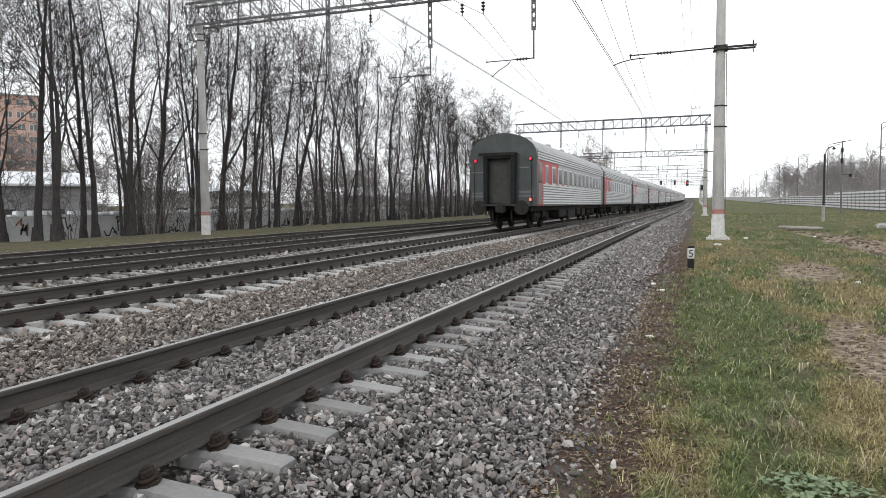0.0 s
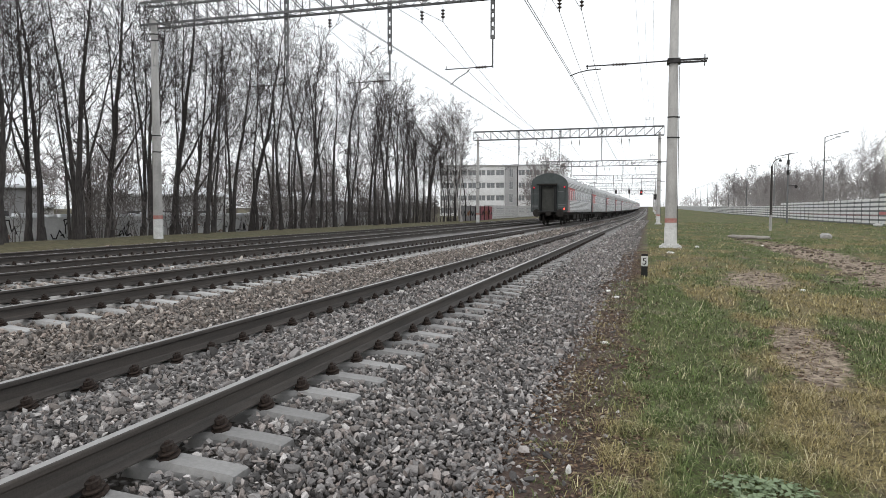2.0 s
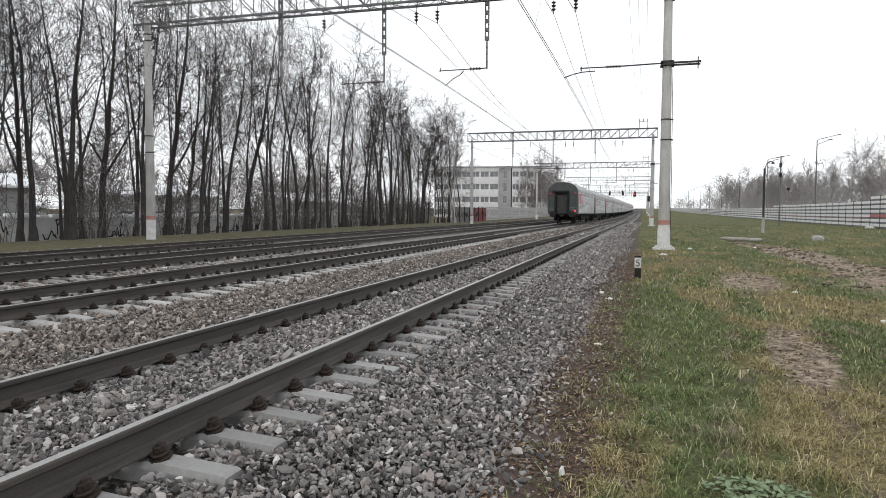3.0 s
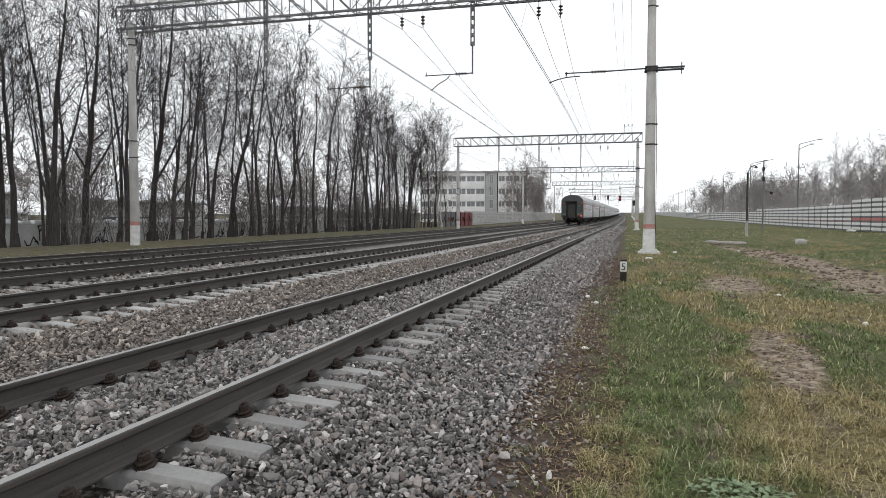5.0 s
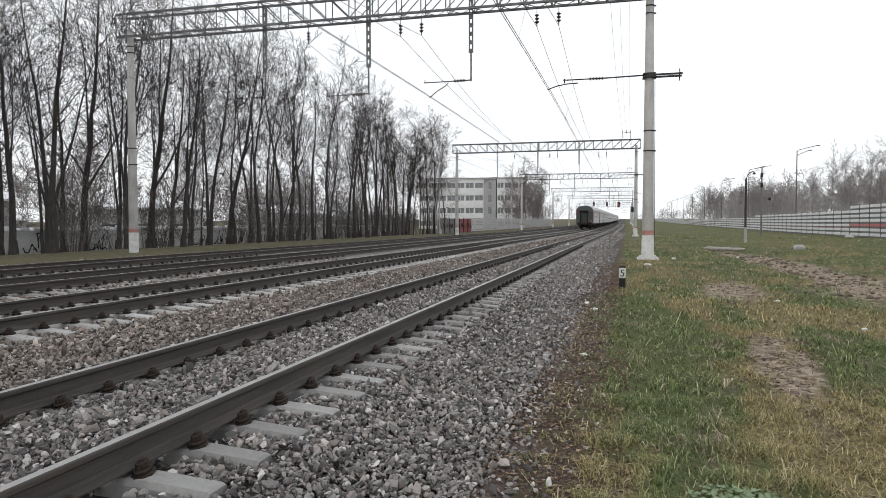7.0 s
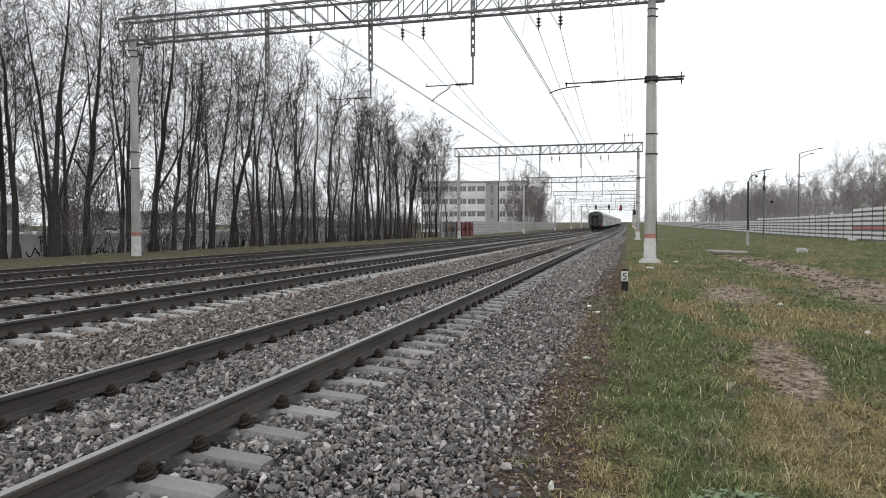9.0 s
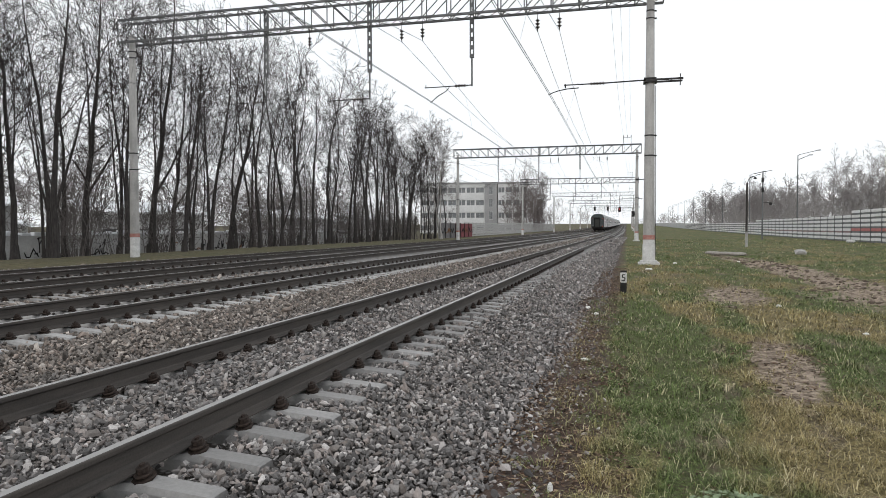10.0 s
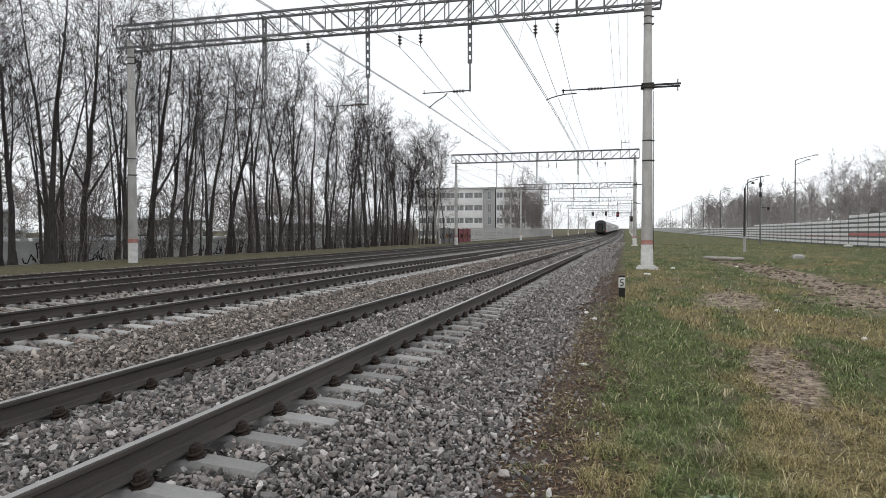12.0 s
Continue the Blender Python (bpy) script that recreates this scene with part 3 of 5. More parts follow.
def hanger(parent, x, wire_x, low):
    """A perforated steel drop post, slim at its foot, with an insulated registration arm."""
    bm = bmesh.new()
    mid = low + 1.15
    for dx in (-0.07, 0.07):
        box(bm, x + dx - 0.02, x + dx + 0.02, -0.05, 0.05, mid, BEAM_HI - 0.05)
    k = 0
    z = mid
    while z < BEAM_HI - 0.1:
        box(bm, x - 0.06, x + 0.06, -0.045, 0.045, z, z + 0.16)
        z += 0.36
        k += 1
    rod(bm, (x, 0, low - 0.05), (x, 0, mid + 0.1), 0.035, n=8)
    h = part("drop_post", bm, STEEL, parent, "perforated steel drop post")
    bm = bmesh.new()
    rod(bm, (x, 0, low), (x - 0.25, 0, low - 0.01), 0.025, n=6)
    rod(bm, (x - 0.75, 0, low - 0.01), (wire_x - 0.25, 0, low - 0.02), 0.022, n=6)
    chain(bm, [(x - 1.0, 0, low - 0.06), (wire_x + 0.7, 0, low - 0.22), (wire_x + 0.35, 0, low - 0.4), (wire_x, 0, low - 0.68)], 0.020, 6)
    rod(bm, (wire_x - 0.2, 0, low + 0.12), (wire_x - 0.2, 0, low - 0.05), 0.018, n=5)
    part("registration_arm", bm, DARKSTEEL, h, "thin bent steel registration arm")
    insulator("arm_insulator", h, (x - 0.25, 0, low - 0.01), (x - 0.77, 0, low - 0.01), 0.075, 4)


MESSENGERS = (-14.0, -9.6, -8.65, -3.65, -2.75)


def gantry(y, xl, xr, near):
    g = thing("portal_gantry", "steel lattice portal gantry on concrete masts over the tracks", "catenary gantry", "gantries along the line",
              pose(bend(y), y, 0))
    mast(g, xl, near)
    m = mast(g, xr, near)
    truss(g, xl, xr, near)
    near_x = -6.45 if y < 60 else -6.0
    for x, wx, low in ((near_x, -8.3, 7.35), (-11.1, -12.9, 7.0), (-16.2, -18.0, 7.1)):
        hanger(g, x, wx, low)
    for x in MESSENGERS:
        bm = bmesh.new()
        rod(bm, (x, 0, BEAM_LO), (x, 0, 9.92), 0.012, n=5)
        rod(bm, (x, 0, 9.5), (x, 0, 9.38), 0.022, n=5)
        s = part("suspension_rod", bm, DARKSTEEL, g)
        insulator("insulator", s, (x, 0, 9.92), (x, 0, 9.5), 0.095, 3)
    # bracket of the near track, clamped to the mast
    z = 7.12
    bm = bmesh.new()
    box(bm, xr - 0.9 + 0.75, xr + 1.25, -0.26, -0.20, z - 0.05, z + 0.02)
    box(bm, xr - 0.15, xr + 1.25, 0.20, 0.26, z - 0.05, z + 0.02)
    box(bm, xr - 0.26, xr + 0.26, -0.27, 0.27, z - 0.10, z - 0.055)
    box(bm, xr - 0.24, xr + 0.24, -0.26, 0.26, z + 0.03, z + 0.08)
    rod(bm, (xr + 1.15, 0, z - 0.25), (xr + 1.15, 0, z + 0.22), 0.02, n=5)
    b = part("cross_arm", bm, DARKSTEEL, g, "dark steel cross arm clamped round the mast")
    bm = bmesh.new()
    rod(bm, (xr - 0.2, 0, z + 0.03), (-0.95, 0, z), 0.028, n=6)
    rod(bm, (-1.5, 0, z), (-2.55, 0, z + 0.0), 0.025, n=6)
    rod(bm, (-2.5, 0, z + 0.05), (-2.5, 0, z - 0.12), 0.03, n=6)
    chain(bm, [(-1.95, 0, z - 0.14), (-2.45, 0, z - 0.16), (-2.8, 0, z - 0.22), (-3.0, 0, z - 0.28), (-3.2, 0, z - 0.36)], 0.022, 6)
    part("registration_arm", bm, DARKSTEEL, b, "thin bent steel registration arm")
    insulator("arm_insulator", b, (-0.92, 0, z), (-1.52, 0, z), 0.07, 5)
    # feeder frame on the beam
    bm = bmesh.new()
    for x in (-0.85, 0.05):
        rod(bm, (x, 0, BEAM_HI), (x, 0, BEAM_HI + 0.85), 0.025, n=5)
    rod(bm, (-0.9, 0, BEAM_HI + 0.85), (0.1, 0, BEAM_HI + 0.85), 0.025, n=5)
    f = part("feeder_frame", bm, STEEL, g)
    for x in (-0.85, -0.4, 0.05):
        insulator("pin_insulator", f, (x, 0, BEAM_HI + 0.86), (x, 0, BEAM_HI + 1.12), 0.06, 2)
    return g


for _i, (_y, _l, _r) in enumerate(GANTRIES):
    gantry(_y, _l, _r, _i < 2)


def sag_line(x_of, z_sup, sag, ends, n=9):
    pts = []
    for a, b in zip(ends, ends[1:]):
        for k in range(n):
            t = k / n
            y = a + (b - a) * t
            pts.append((x_of(y) + bend(y), y, z_sup - 4 * sag * t * (1 - t)))
    pts.append((x_of(ends[-1]) + bend(ends[-1]), ends[-1], z_sup))
    return pts


def wire(name, pts, r, parent=None):
    st = Sticks()
    st.thin = 0.002
    st.run([Vector(p) for p in pts], [r] * len(pts), 4)
    ob = new(name, mesh_from(name, [tuple(p) for p in st.v], st.f, WIRE, True))
    ob.parent = parent
    return ob


def build_wires():
    ends = [-28.0] + [g[0] for g in GANTRIES]
    for i, (mx, cx, cz) in enumerate(((-2.75, -3.41, 6.76), (-8.65, -8.50, 6.69), (-14.0, -12.9, 6.32), (-16.6, -17.2, 6.4))):
        w = thing("overhead_line", "thin overhead contact wire with messenger cable and droppers", "overhead line", "overhead lines")
        z_top = 9.38
        wire("messenger_wire", sag_line(lambda y: mx, z_top, 1.9, ends), 0.010, w)
        side = lambda y: cx + 0.25 * math.cos(math.pi * (y - 29) / 57)
        wire("contact_wire", sag_line(side, cz, 0.03, ends), 0.010, w)
        if i in (0, 1):
            wire("contact_wire", sag_line(lambda y: side(y) + 0.06, cz, 0.03, ends), 0.010, w)
        bm = bmesh.new()
        for a, b in zip(ends, ends[1:4]):
            for k in range(1, 7):
                t = k / 7
                y = a + (b - a) * t
                rod(bm, (mx + bend(y), y, z_top - 7.6 * t * (1 - t)), (side(y) + bend(y), y, cz - 0.02), 0.004, n=3)
        tagged(part("droppers", bm, WIRE, w), kind="stuff")
    for x, z, s in ((-3.65, 9.4, 1.2), (-9.6, 9.4, 1.2), (-0.85, 12.5, 0.8), (-0.4, 12.5, 0.8), (0.05, 12.5, 0.8), (-21.5, 9.0, 1.0)):
        ob = wire("feeder_cable", sag_line(lambda y: x, z, s, ends), 0.008 if x > -1 else 0.010)
        tagged(ob, "thin grey feeder cable strung from gantry to gantry", "cable", "feeder cables")


build_wires()

# ---- bare trees ----
UP = Vector((0, 0, 1))


def grow(rng, wood, twigs, start, way, length, rad, level, kids, climb, wide=0.25, limbs=0, low=0.2):
    """A stem with side shoots; limbs are upright forks of the trunk."""
    segs = (10, 5, 3, 2)[level]
    pts, rads, p, d = [start], [rad], start.copy(), way.normalized()
    wander = (0.06, 0.13, 0.17, 0.22)[level]
    for s in range(segs):
        d = (d + Vector((rng.gauss(0, wander), rng.gauss(0, wander), rng.gauss(0, wander * 0.6))) + UP * climb[level]).normalized()
        p = p + d * (length / segs)
        pts.append(p.copy())
        rads.append(max(rad * (1 - 0.93 * ((s + 1) / segs) ** 0.75), 0.0055))
    (wood if level < 1 else twigs).run(pts, rads, (8, 4, 3, 3)[level])
    if level == 3:
        return

    def shoot(t, lo, hi):
        i = min(segs - 1, int(t * segs))
        f = t * segs - i
        axis = (pts[i + 1] - pts[i]).normalized()
        turn = Matrix.Rotation(rng.uniform(0, 2 * math.pi), 3, axis)
        open_ = radians(rng.uniform(lo, hi))
        return pts[i].lerp(pts[i + 1], f), axis * math.cos(open_) + (turn @ axis.orthogonal().normalized()) * math.sin(open_), rads[i] * (1 - f) + rads[i + 1] * f

    for k in range(limbs):
        t = rng.uniform(0.10, 0.42)
        q, d2, r_here = shoot(t, 9, 24)
        grow(rng, wood, twigs, q, d2, length * (1 - t) * rng.uniform(0.7, 1.0), r_here * rng.uniform(0.5, 0.72), 0,
             (kids[0] // 2, *kids[1:]), climb, wide, 0, 0.3)
    start_t = (low, 0.2, 0.15)[level]
    for k in range(kids[level]):
        t = start_t + (0.99 - start_t) * ((k + rng.random()) / kids[level]) ** (0.75 if level == 0 else 1.0)
        q, d2, r_here = shoot(t, 30, 64)
        ln = length * (wide, 0.5, 0.5)[level] * (1.2 - 0.6 * t) * rng.uniform(0.6, 1.35)
        share = (rng.uniform(0.26, 0.44) if level == 0 else rng.uniform(0.45, 0.65))
        grow(rng, wood, twigs, q, d2, ln, max(0.007, r_here * share), level + 1, kids, climb, wide)


def tree_meshes(name, seed, height, rad, kids, climb, bark, twig, limbs=0, wide=0.25, thin=0.011, stems=1, low=0.2):
    rng = random.Random(seed)
    wood, twigs = Sticks(), Sticks()
    wood.thin = twigs.thin = thin
    for k in range(stems):
        spread = 0.03 if stems == 1 else 0.07 * stems
        lean = Vector((rng.gauss(0, spread), rng.gauss(0, spread), 1))
        grow(rng, wood, twigs, Vector((rng.uniform(-.1, .1) * stems, rng.uniform(-.1, .1) * stems, -0.3)), lean,
             height * (1 - 0.12 * k), rad * (1 - 0.18 * k), 0, kids, climb, wide, limbs, low)
    # root flare
    wood.run([Vector((0, 0, -0.35)), Vector((0, 0, 0.15)), Vector((0, 0, 0.8))], [rad * 1.6, rad * 1.25, rad * 0.9], 8)
    a = mesh_from(name + "_trunk", [tuple(p) for p in wood.v], wood.f, bark, True)
    b = mesh_from(name + "_crown", [tuple(p) for p in twigs.v], twigs.f, twig, True)
    return a, b


def plant_tree(meshes, m, label, group, name="bare_tree"):
    t = thing(name, label, "tree", group, m)
    shared("trunk", meshes[0], t)
    shared("crown", meshes[1], t)
    return t


ALDER_KINDS = ((17, 0.22, (26, 6, 2), 1), (16, 0.17, (24, 6, 2), 1), (18, 0.25, (26, 6, 2), 2), (15, 0.12, (22, 6, 3), 0),
               (17.5, 0.27, (22, 6, 3), 1), (14, 0.10, (20, 6, 3), 0), (16.5, 0.19, (22, 6, 3), 2), (17, 0.16, (24, 6, 3), 0))
ALDERS = [tree_meshes("alder", 100 + k, h, r, kids, (0.05, 0.13, 0.08, 0.05), BARK, TWIG, lm, 0.24, 0.011, 1, 0.26) for k, (h, r, kids, lm) in enumerate(ALDER_KINDS)]
POLES = [tree_meshes("young_alder", 150 + k, h, 0.8 * r, kids, (0.05, 0.13, 0.08, 0.05), BARK, TWIG, 0, 0.19, 0.0145, 1, 0.3) for k, (h, r, kids, lm) in enumerate(ALDER_KINDS[:6])]
BIRCHES = [tree_meshes("birch", 200 + k, h, 0.13, (18, 6, 4), (0.04, 0.10, 0.02, -0.12), BIRCH, HAZETWIG, 0, 0.25, 0.016) for k, h in enumerate((15, 17))]
# The far trees carry the haze in their trunk and twig colour.
LIGHTS = [tree_meshes("light_tree", 350 + k, h, 0.16, (12, 5, 2), (0.05, 0.06, 0.04, 0.0), HAZETWIG, HAZETWIG, 0, 0.36, 0.045, 1, 0.06) for k, h in enumerate((15, 13, 16))]
PALES = [tree_meshes("far_tree", 300 + k, h, 0.14, (18, 6, 3), (0.05, 0.08, 0.04, 0.0), HAZETWIG, HAZETWIG, 1, 0.30, 0.022) for k, h in enumerate((15, 13, 16))]
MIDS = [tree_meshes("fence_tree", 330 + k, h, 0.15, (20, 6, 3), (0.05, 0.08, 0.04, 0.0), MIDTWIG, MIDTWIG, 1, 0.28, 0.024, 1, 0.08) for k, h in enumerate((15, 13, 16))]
BUSHES = [tree_meshes("bush", 400 + k, h, 0.035, (6, 4, 2), (0.03, 0.10, 0.04, 0.0), TWIG, TWIG, 0, 0.4, 0.014, 3, 0.05) for k, h in enumerate((5.5, 6.5, 4.5))]


def build_wood():
    rng = random.Random(7)
    y = 13.0
    k = 0
    while y < 101:
        for row in range(4):
            x = (-26.6, -29.0, -31.4, -33.8)[row] + rng.uniform(-0.9, 0.9)
            if row == 0 and y < 70 and rng.random() < 0.25:
                continue
            if row == 3 and (y > 60 or rng.random() < 0.4):
                continue
            yy = y + rng.uniform(-1.2, 1.2)
            s = rng.uniform(0.84, 1.10) * (1 - 0.10 * step(45, 85, y))
            me = rng.choice(ALDERS if y < 52 else POLES)
            m = pose(x, yy, ground_z(x, yy), 0, 0, rng.uniform(0, 360)) @ Matrix.Diagonal((s, s, s * rng.uniform(0.95, 1.05), 1))
            plant_tree(me, m, "tall bare dark-barked tree in the trackside wood", "trackside wood")
            k += 1
        y += 2.9 if y < 75 else 2.4
    # thinner growth and brush deeper in
    base = [mesh_arrays(BUSHES[j][q]) for j in range(3) for q in (0, 1)]
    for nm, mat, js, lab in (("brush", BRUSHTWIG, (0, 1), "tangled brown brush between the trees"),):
        places = []
        for j in range(190):
            s = rng.uniform(0.5, 1.1)
            a = rng.uniform(0, 6.28)
            R = np.array([[math.cos(a), -math.sin(a), 0], [math.sin(a), math.cos(a), 0], [0, 0, 1]]) @ np.diag((s, s, s))
            p = (rng.uniform(-56, -36.8), rng.uniform(13, 115), -0.6) if j % 2 else (rng.uniform(-35, -28), rng.uniform(30, 115), -0.6)
            places += [(2 * (j % 3), R, p), (2 * (j % 3) + 1, R, p)]
        ob = new(nm, scatter(nm, base, places, mat))
        tagged(ob, lab, "brush", kind="stuff")
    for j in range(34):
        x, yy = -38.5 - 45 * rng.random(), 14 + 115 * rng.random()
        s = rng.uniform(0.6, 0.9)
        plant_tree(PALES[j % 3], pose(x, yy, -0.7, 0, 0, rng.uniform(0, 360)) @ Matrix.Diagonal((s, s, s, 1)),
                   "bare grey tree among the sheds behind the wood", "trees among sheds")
    for x, yy in ((-40, 17), (-42, 21), (-46, 19), (-41, 25.5), (-45, 27), (-43, 32)):
        s = rng.uniform(0.5, 0.7)
        plant_tree(MIDS[k % 3], pose(x, yy, -0.6, 0, 0, 50 * k) @ Matrix.Diagonal((s, s, s, 1)), "bare bushy grey-brown tree behind the graffiti wall", "trees among sheds")
        k += 1
    for yy, x in ((90, -24.2), (94, -25.5), (97, -27.0)):
        plant_tree(BIRCHES[k % 2], pose(x, yy, ground_z(x, yy), 0, 0, 40 * k), "bare birch with pale bark and drooping twigs", "trackside birches", "birch_tree")
        k += 1


build_wood()


def build_far_trees():
    rng = random.Random(12)
    for k in range(36):
        yy = rng.uniform(186, 250)
        x = rng.uniform(-33, -26.2)
        s = rng.uniform(0.5, 0.95) + (0.42 if k % 5 == 0 else 0.0)
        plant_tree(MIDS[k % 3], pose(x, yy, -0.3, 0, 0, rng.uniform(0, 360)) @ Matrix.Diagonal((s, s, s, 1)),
                   "bare bushy tree behind the concrete fence", "trees behind fence")
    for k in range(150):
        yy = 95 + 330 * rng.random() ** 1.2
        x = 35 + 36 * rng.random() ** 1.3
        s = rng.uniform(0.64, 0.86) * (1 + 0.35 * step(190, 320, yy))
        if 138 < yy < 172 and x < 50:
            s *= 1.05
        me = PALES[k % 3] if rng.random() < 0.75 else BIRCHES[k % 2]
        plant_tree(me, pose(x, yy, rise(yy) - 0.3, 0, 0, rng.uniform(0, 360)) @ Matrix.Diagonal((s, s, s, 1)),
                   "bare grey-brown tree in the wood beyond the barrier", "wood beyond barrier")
    # undergrowth at the edge of the wood, its colour paled for haze
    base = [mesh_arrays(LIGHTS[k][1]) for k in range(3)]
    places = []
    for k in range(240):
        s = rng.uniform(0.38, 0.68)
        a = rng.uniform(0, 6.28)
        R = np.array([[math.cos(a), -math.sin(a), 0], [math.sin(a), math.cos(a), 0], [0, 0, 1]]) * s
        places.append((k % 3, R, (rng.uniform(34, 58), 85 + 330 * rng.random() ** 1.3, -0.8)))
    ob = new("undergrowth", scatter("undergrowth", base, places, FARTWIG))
    tagged(ob, "tangled grey undergrowth at the edge of the wood", "undergrowth", kind="stuff")
    # woods towards the horizon, the haze put into the pale twig colour
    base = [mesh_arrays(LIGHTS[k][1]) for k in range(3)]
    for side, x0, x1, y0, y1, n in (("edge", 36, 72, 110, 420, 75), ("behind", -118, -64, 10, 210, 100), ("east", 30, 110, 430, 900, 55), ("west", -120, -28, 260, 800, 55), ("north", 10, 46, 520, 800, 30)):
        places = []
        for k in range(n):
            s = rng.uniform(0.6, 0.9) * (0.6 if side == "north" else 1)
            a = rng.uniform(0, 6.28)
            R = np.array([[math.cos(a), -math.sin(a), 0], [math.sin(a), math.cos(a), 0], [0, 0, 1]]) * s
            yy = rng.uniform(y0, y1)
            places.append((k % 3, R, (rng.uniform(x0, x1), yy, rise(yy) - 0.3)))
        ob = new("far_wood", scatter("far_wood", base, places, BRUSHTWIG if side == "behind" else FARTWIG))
        tagged(ob, "hazy grey bare wood on the horizon", "wood", kind="stuff")


build_far_trees()


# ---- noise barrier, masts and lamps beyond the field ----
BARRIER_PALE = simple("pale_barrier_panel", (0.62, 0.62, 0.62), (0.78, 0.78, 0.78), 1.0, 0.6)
# Plain grey for metal; dark enough to paint the barrier's shadow gaps too.
BARRIER_GREY = simple("barrier_grey_and_gap_shade", (0.11, 0.115, 0.12), (0.19, 0.195, 0.20), 1.0, 0.6)
# Far stripes merged into one grey, with distance haze in the colour.
FAR_BARRIER = simple("haze_grey_far_barrier", (0.36, 0.365, 0.37), (0.46, 0.465, 0.47), 0.3, 0.7)
BARRIER_DULL = simple("faded_red_barrier_panel", (0.20, 0.135, 0.14), (0.29, 0.18, 0.185), 1.0, 0.6)
BARRIER_RED = simple("red_barrier_panel", (0.40, 0.13, 0.13), (0.52, 0.20, 0.19), 1.0, 0.6)


def build_barrier():
    x = 24.2
    b = thing("noise_barrier", "long pale ribbed noise barrier with a red stripe", "noise barrier")
    bay = 3.35
    y = 53.8
    me = {}
    for key, mat in (("pale", BARRIER_PALE), ("grey", BARRIER_GREY), ("red", BARRIER_RED), ("dull", BARRIER_DULL)):
        bm = bmesh.new()
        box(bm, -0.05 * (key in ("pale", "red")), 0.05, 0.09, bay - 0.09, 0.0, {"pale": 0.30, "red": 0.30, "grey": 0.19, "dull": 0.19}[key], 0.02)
        me[key] = bpy.data.meshes.new("panel")
        bm.to_mesh(me[key])
        bm.free()
        me[key].materials.append(mat)
    for k in range(90):
        if y > 330:
            break
        rows = 7 if y < 87 else (6 if y < 150 else 5)
        z0 = -0.33
        for r in range(rows):
            shared("panel", me["red" if r == 2 and y < 87 else "pale"], b, pose(x + bend(y), y, z0 + rise(y) + r * 0.5 + 0.195))
            # Grey rows put the shadow lines into the colour; dull red is a stripe.
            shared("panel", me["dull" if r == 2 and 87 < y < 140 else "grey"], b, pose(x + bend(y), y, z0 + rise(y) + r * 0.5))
        bm = bmesh.new()
        h = z0 + rows * 0.5 + 0.06
        box(bm, -0.09, 0.09, -0.10, -0.075, -0.4, h)
        box(bm, -0.09, 0.09, 0.075, 0.10, -0.4, h)
        box(bm, -0.02, 0.02, -0.08, 0.08, -0.4, h)
        p = part("post", bm, BARRIER_GREY, b)
        p.location = (x + bend(y), y, rise(y))
        y += bay
    bm = bmesh.new()
    sweep(bm, [(x + 1.54, -0.3), (x + 1.66, -0.3), (x + 1.66, 2.2), (x + 1.54, 2.2)], [333, 450, 900], lambda y: 0.0, rise)
    bmesh.ops.recalc_face_normals(bm, faces=bm.faces)
    part("far_run", bm, FAR_BARRIER, b)


build_barrier()


def street_lamp(x, y, h):
    t = thing("street_lamp", "tall grey steel street lamp with two long arms", "street lamp", "road lamps", pose(x, y, rise(y)))
    bm = bmesh.new()
    lathe(bm, [(0.13, -0.3), (0.12, 3.0), (0.07, h)], n=10)
    part("pole", bm, BARRIER_GREY, t)
    for dz, ln in ((0.0, 2.9), (-0.75, 1.7)):
        bm = bmesh.new()
        chain(bm, [(0, 0, h + dz - 0.1), (0.25, 0, h + dz + 0.12), (ln, 0, h + dz + 0.75)], 0.045, 6)
        a = part("arm", bm, BARRIER_GREY, t)
        bm = bmesh.new()
        box(bm, ln - 0.1, ln + 0.5, -0.12, 0.12, h + dz + 0.70, h + dz + 0.84, 0.03)
        part("lantern", bm, BARRIER_GREY, a)


for _k in range(9):
    street_lamp(26.9, 124 + 45.5 * _k, 13.0)


def field_pole():
    x, y = 8.85, 57.0
    t = thing("lamp_post", "dark wooden lamp post on a pale concrete stub", "lamp post", m=pose(x, y, ground_z(x, y)))
    bm = bmesh.new()
    lathe(bm, [(0.11, -0.3), (0.10, 1.2)], n=8)
    part("stub", bm, CONCRETE, t, "pale concrete stub")
    bm = bmesh.new()
    lathe(bm, [(0.085, 0.9), (0.08, 2.5), (0.07, 4.9)], n=10)
    p = part("pole", bm, BARK, t, "dark tarred timber pole")
    bm = bmesh.new()
    chain(bm, [(0, 0, 4.8), (0.1, 0, 5.15), (0.25, 0, 5.35), (0.45, 0, 5.43), (0.55, 0, 5.36)], 0.025, 6)
    a = part("arm", bm, DARKSTEEL, t)
    bm = bmesh.new()
    lathe(bm, [(0.04, 0.0), (0.10, -0.08), (0.13, -0.16), (0.04, -0.18)], (0.57, 0, 5.38), 10)
    part("shade", bm, DARKSTEEL, a)


field_pole()


